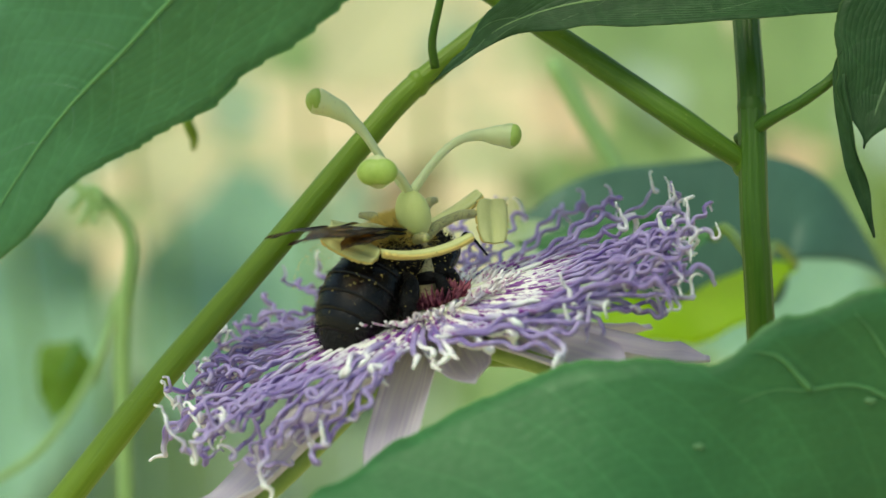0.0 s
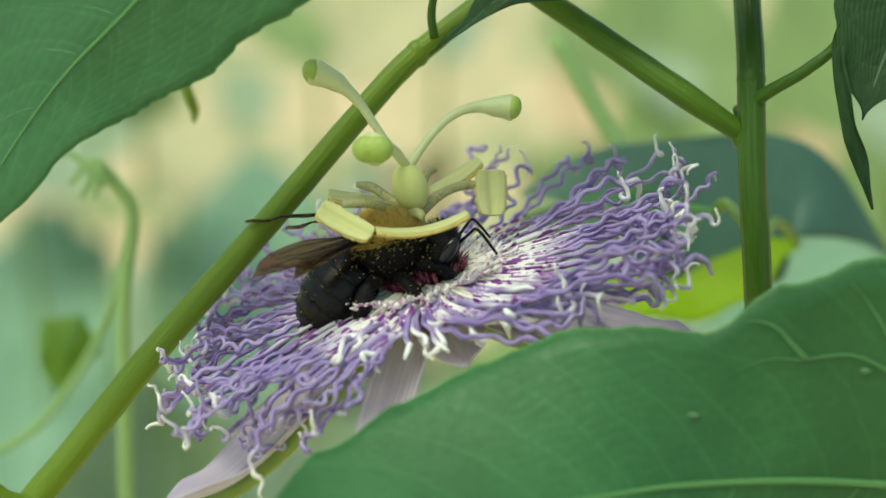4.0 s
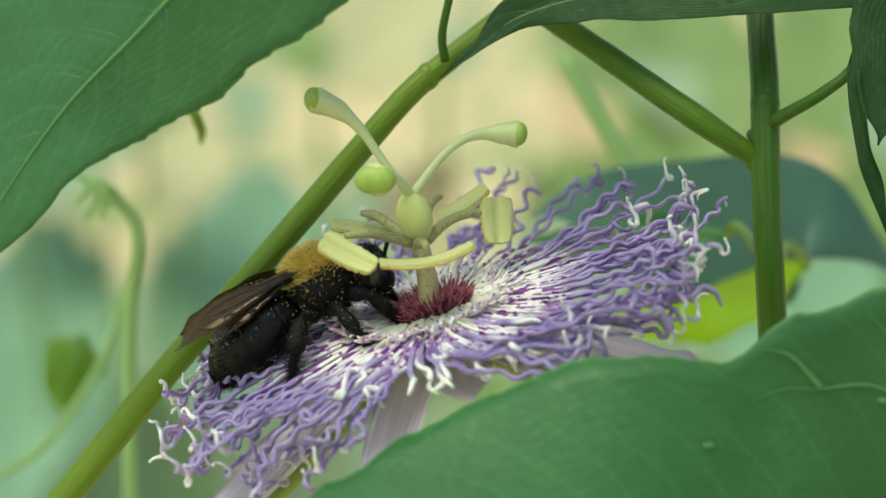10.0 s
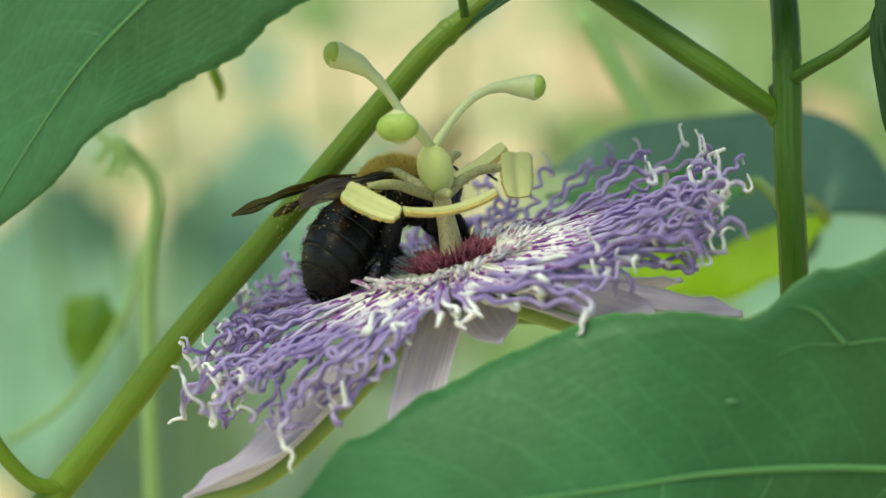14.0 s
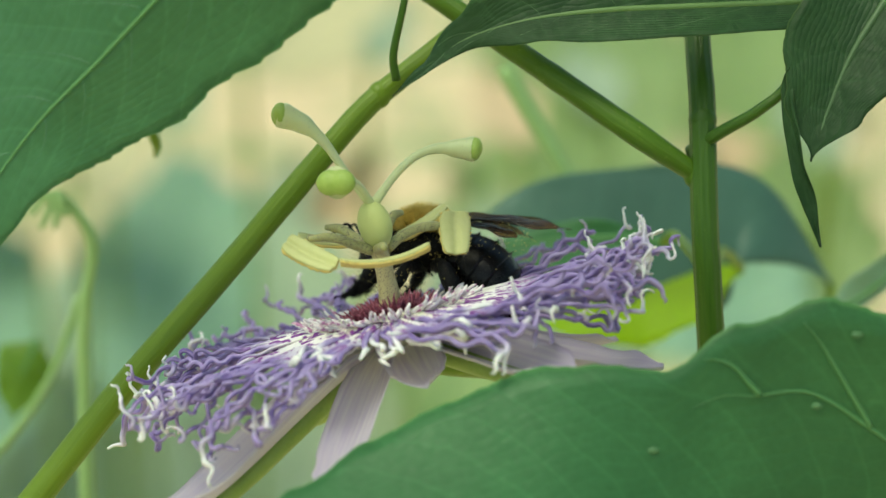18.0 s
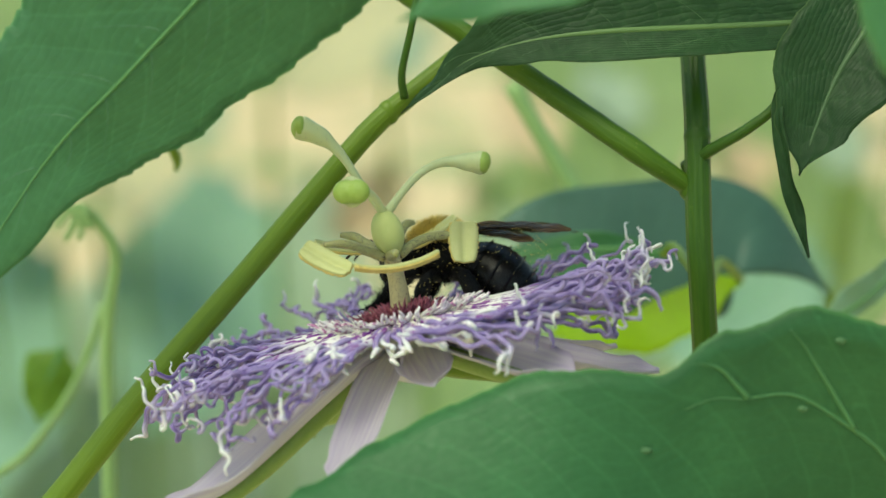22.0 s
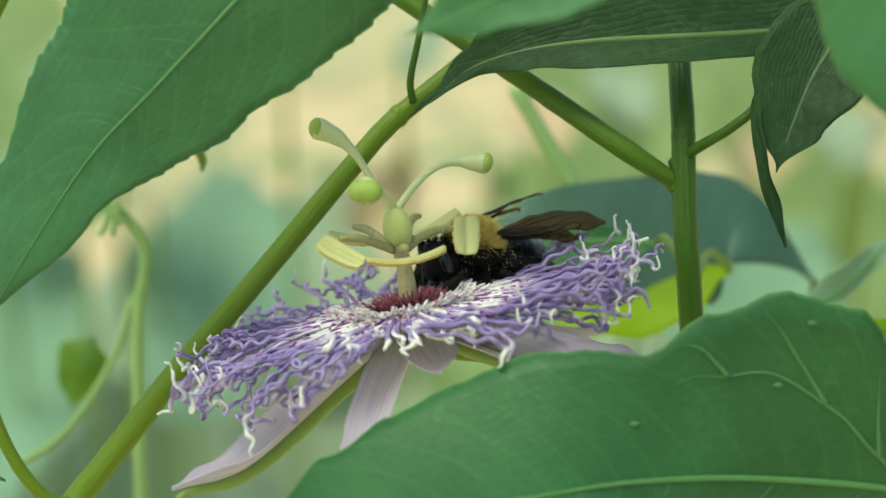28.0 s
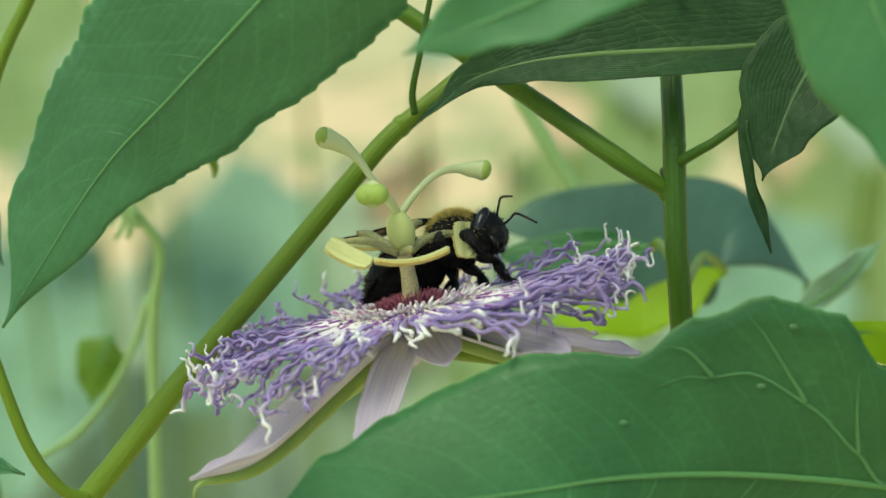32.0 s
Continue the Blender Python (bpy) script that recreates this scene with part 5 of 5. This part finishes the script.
def motions():
    walk(flower, [
        (0.0, swayed(-5.26, 0.72, 2.37, -2.82, 2.52, -6.15)),
        (0.5, swayed(-4.50, 0.05, 2.38, -2.92, 2.51, -6.35)),
        (1.0, swayed(-4.45, 0.34, 2.01, -2.83, 2.46, -6.27)),
        (1.5, swayed(-4.53, 0.47, 2.00, -2.85, 2.37, -6.25)),
        (2.0, swayed(-4.72, 0.34, 2.05, -2.82, 2.19, -6.29)),
        (2.5, swayed(-4.23, 0.35, 2.17, -2.82, 1.94, -6.21)),
        (4.5, swayed(0.82, 1.20, 1.21, -2.90, 0.27, -6.65)),
        (5.0, swayed(1.07, 1.22, 1.30, -3.12, -0.03, -6.81)),
        (5.5, swayed(1.71, 1.21, 0.83, -3.07, -0.18, -6.82)),
        (6.0, swayed(2.05, 1.26, 0.83, -3.08, -0.37, -6.92)),
        (6.5, swayed(2.01, 1.51, 1.06, -3.07, -0.50, -6.80)),
        (7.0, swayed(2.35, 1.45, 0.71, -3.15, -0.57, -6.80)),
        (7.5, swayed(2.18, 1.43, 0.73, -3.16, -0.57, -6.79)),
        (8.0, swayed(1.64, 0.77, 1.15, -3.12, -0.55, -6.95)),
        (8.5, swayed(1.94, 0.69, 0.52, -3.08, -0.49, -6.77)),
        (9.0, swayed(1.38, 1.02, 0.74, -3.14, -0.53, -6.85)),
        (9.5, swayed(1.03, 1.16, 0.38, -3.05, -0.60, -6.70)),
        (10.0, swayed(0.85, 0.54, 0.53, -3.43, -0.62, -6.94)),
        (10.5, swayed(1.55, 0.76, 0.12, -3.42, -0.53, -7.06)),
        (11.0, swayed(1.42, 0.89, -0.02, -3.44, -0.53, -6.94)),
        (11.5, swayed(1.61, 0.53, -0.01, -3.49, -0.41, -6.96)),
        (12.0, swayed(0.00, -0.00, -0.00, -3.78, -0.04, -7.20)),
        (12.5, swayed(-0.97, -0.57, 0.43, -3.84, -0.32, -6.98)),
        (13.0, swayed(-1.76, -0.26, 0.69, -3.59, -0.47, -6.86)),
        (13.5, swayed(-2.85, -0.32, 1.89, -3.52, -0.59, -6.76)),
        (14.0, swayed(-4.54, -0.41, 2.21, -3.33, -0.65, -6.69)),
        (14.5, swayed(-5.98, -0.15, 2.37, -3.21, -0.72, -6.61)),
        (15.0, swayed(-5.78, 0.38, 2.02, -3.12, -0.72, -6.51)),
        (15.5, swayed(-5.45, 0.21, 2.62, -3.18, -0.71, -6.55)),
        (17.5, swayed(-7.00, 1.55, -1.96, -2.63, -0.15, -6.51)),
        (18.0, swayed(-7.38, 0.87, -2.55, -2.64, 0.07, -6.49)),
        (18.5, swayed(-5.31, 1.63, -1.20, -2.62, 0.16, -6.22)),
        (19.0, swayed(-5.25, 1.48, -0.55, -2.73, 0.22, -6.33)),
        (19.5, swayed(-5.16, 2.03, -0.95, -2.62, 0.27, -6.19)),
        (20.0, swayed(-5.87, 1.61, -1.51, -2.52, 0.41, -6.33)),
        (20.5, swayed(-6.69, 1.28, -2.30, -2.51, 0.71, -6.44)),
        (21.0, swayed(-7.59, 1.08, -2.24, -2.31, 1.04, -6.21)),
        (21.5, swayed(-7.72, 1.39, -2.29, -2.19, 1.17, -6.09)),
        (22.0, swayed(-7.92, 1.66, -2.30, -2.28, 1.23, -6.07)),
        (22.5, swayed(-7.76, 1.24, -2.82, -2.41, 1.17, -6.11)),
        (23.0, swayed(-8.49, 1.51, -2.91, -2.39, 1.23, -6.08)),
        (23.5, swayed(-8.71, 1.76, -2.95, -2.30, 1.31, -6.25)),
        (24.0, swayed(-8.58, 1.83, -2.97, -2.26, 1.26, -6.16)),
        (24.5, swayed(-8.42, 1.77, -2.90, -2.17, 1.17, -6.14)),
        (26.5, swayed(-7.16, 1.82, -0.81, -2.28, 0.83, -6.10)),
        (27.0, swayed(-6.40, 2.36, -0.07, -2.50, 0.72, -6.02)),
        (27.5, swayed(-4.29, 2.81, 0.74, -2.81, 0.60, -5.95)),
        (28.0, swayed(-5.42, 2.76, -0.36, -2.68, 0.35, -6.08)),
        (28.5, swayed(-5.70, 2.78, -0.17, -2.57, 0.22, -6.08)),
        (29.0, swayed(-4.61, 2.71, -0.05, -2.63, 0.02, -6.07)),
        (29.5, swayed(-4.80, 2.81, 0.97, -2.51, -0.10, -5.91)),
        (30.0, swayed(-6.03, 2.50, 0.43, -2.57, -0.34, -6.10)),
        (30.5, swayed(-6.94, 2.61, 0.43, -2.44, -0.53, -5.98)),
        (31.0, swayed(-7.35, 2.87, 0.77, -2.47, -0.65, -5.90)),
        (31.5, swayed(-7.61, 2.67, 1.34, -2.32, -0.74, -5.87)),
        (32.0, swayed(-8.57, 2.08, 2.31, -2.35, -0.75, -5.81)),
    ])
    walk(bee, [
        (0.0, settled(-6.6, 3.0, 0.6, 48, 10, 4)),
        (1.0, settled(-7.0, 3.0, -0.9, 48, 10, 4)),
        (2.0, settled(-8.2, 2.0, -0.6, 44, 8, 6)),
        (3.2, settled(-9.6, -1.0, -1.4, 10, 18, 10)),
        (4.5, settled(-6.2, -3.0, -3.1, 0, 14, 22)),
        (5.0, settled(-7.3, -5.0, -3.4, -4, 12, 24)),
        (6.0, settled(-8.3, -6.5, -5.5, -8, 13, 24)),
        (7.0, settled(-12.6, -1.0, -4.3, 2, 28, 6)),
        (8.0, settled(-14.8, -1.0, -3.6, 4, 32, 5)),
        (9.0, settled(-14.0, -1.0, -3.0, 6, 34, 5)),
        (10.0, settled(-17.0, -1.0, -4.0, 2, 26, 6)),
        (11.0, settled(-14.9, -3.0, -3.6, -2, 6, 20)),
        (11.5, settled(-18.5, -4.0, -3.9, -2, 18, 15)),
        (12.0, settled(-23.6, -2.0, -5.8, 2, 44, 10)),
        (12.5, settled(-19.9, -3.0, -1.6, 4, 38, 2)),
        (13.0, settled(-15.3, 1.0, -2.4, 12, 22, 5)),
        (14.0, settled(-10.6, 5.0, 1.6, 32, 12, -2)),
        (15.0, settled(-2.8, 8.0, -1.0, 40, 14, -6)),
        (15.5, settled(-0.8, 9.0, 0.4, 55, 14, 0)),
        (16.5, settled(2.3, 11.0, 1.6, 110, 5, 0)),
        (17.5, settled(1.8, 13.0, -0.8, 160, -2, 0)),
        (18.0, settled(1.8, 13.0, 2.8, 168, 4, 0)),
        (19.0, settled(3.2, 13.0, 2.2, 168, 4, 0)),
        (20.0, settled(1.6, 13.0, 2.8, 170, 2, 0)),
        (21.0, settled(2.9, 13.0, 3.6, 172, 0, 0)),
        (22.0, settled(3.1, 13.0, 2.8, 172, 0, 0)),
        (23.0, settled(0.2, 13.0, 1.8, 172, 0, 0)),
        (24.0, settled(0.8, 13.0, 1.8, 175, 0, 0)),
        (25.5, settled(0.9, 13.0, 0.4, 178, -4, 0)),
        (27.0, settled(2.6, 12.0, 1.9, 200, -6, -14)),
        (28.0, settled(7.0, 11.0, 2.2, 216, -2, -18)),
        (29.0, settled(5.4, 10.0, 1.1, 214, -2, -20)),
        (29.5, settled(6.0, 12.0, 2.4, 244, 0, -8)),
        (30.0, settled(5.6, 14.0, 3.6, 262, 6, 0)),
        (30.5, settled(7.6, 14.0, 3.6, 276, 4, -4)),
        (31.0, settled(10.0, 13.0, 3.0, 292, 4, -18)),
        (31.5, settled(9.0, 11.0, 2.6, 316, 10, -26)),
        (32.0, settled(4.3, 8.0, 4.2, 332, 20, -36)),
    ])
    walk(crown, [(t, pose(0, 0, 0, d, e, 0)) for t, d, e in ((0, 0, 0), (2.5, 0, 0), (4.5, 2, 0), (9, 2, 0), (12, 0, 0), (14, -1, 0.5), (15.5, -3, 1.5), (17.5, -4, 3.5), (23, -4, 4), (26.5, -3.5, 4), (29, -3, 4), (32, -3.5, 4))])
    for wing, side in wings:
        walk(wing, [(t, lowered(side, d, w, up)) for t, d, w, up in (
            (0, -4, -14, 6), (1, -4, -14, 6), (2, 0, -6, 4), (4.5, 4, 16, 8), (5, 4, 16, 8), (6, 10, 12, 4), (7, 22, 0, 0), (10, 22, 0, 0), (11, 8, 14, 6), (12, 6, 2, -6), (12.5, 6, 2, -4), (13, 14, 6, 0),
            (15, 8, 4, 0), (17.5, 4, 0, 2), (24, 4, 0, 2), (27, 14, 0, 16), (28, 18, 2, 16), (29, 18, 3, 14), (30, 10, 4, 4), (32, 16, 4, 0))])
    for leg, k, root in legs:
        walk(leg, [(t, swung(root, d * (1.0, 0.8, 0.5)[k])) for t, d in ((0, 10), (4.5, 5), (6, 5), (8, 15), (10, 15), (11.5, 10), (12, 42), (12.5, 30), (14, 10), (20, 0), (30, 0), (32, 14))])
    walk(head, [(t, nodded(d)) for t, d in ((0, 20), (4.5, 28), (6, 28), (7, 14), (10, 10), (11.5, 15), (12, 28), (12.5, 25), (14, 10), (29, 10), (32, 0))])
    walk(abdomen, [(t, drooped(d)) for t, d in (
        (0, 42), (1, 44), (2, 44), (4.5, 38), (5, 38), (6, 12), (7, 12), (9, 16), (10, 10), (11, 36), (12, 12), (12.5, 24), (13, 24), (14, 34), (15, 34),
        (17.5, 30), (20, 32), (21, 30), (24, 30), (26.5, 26), (28, 18), (29, 16), (30, 14), (31, 16), (32, 14))])


motions()
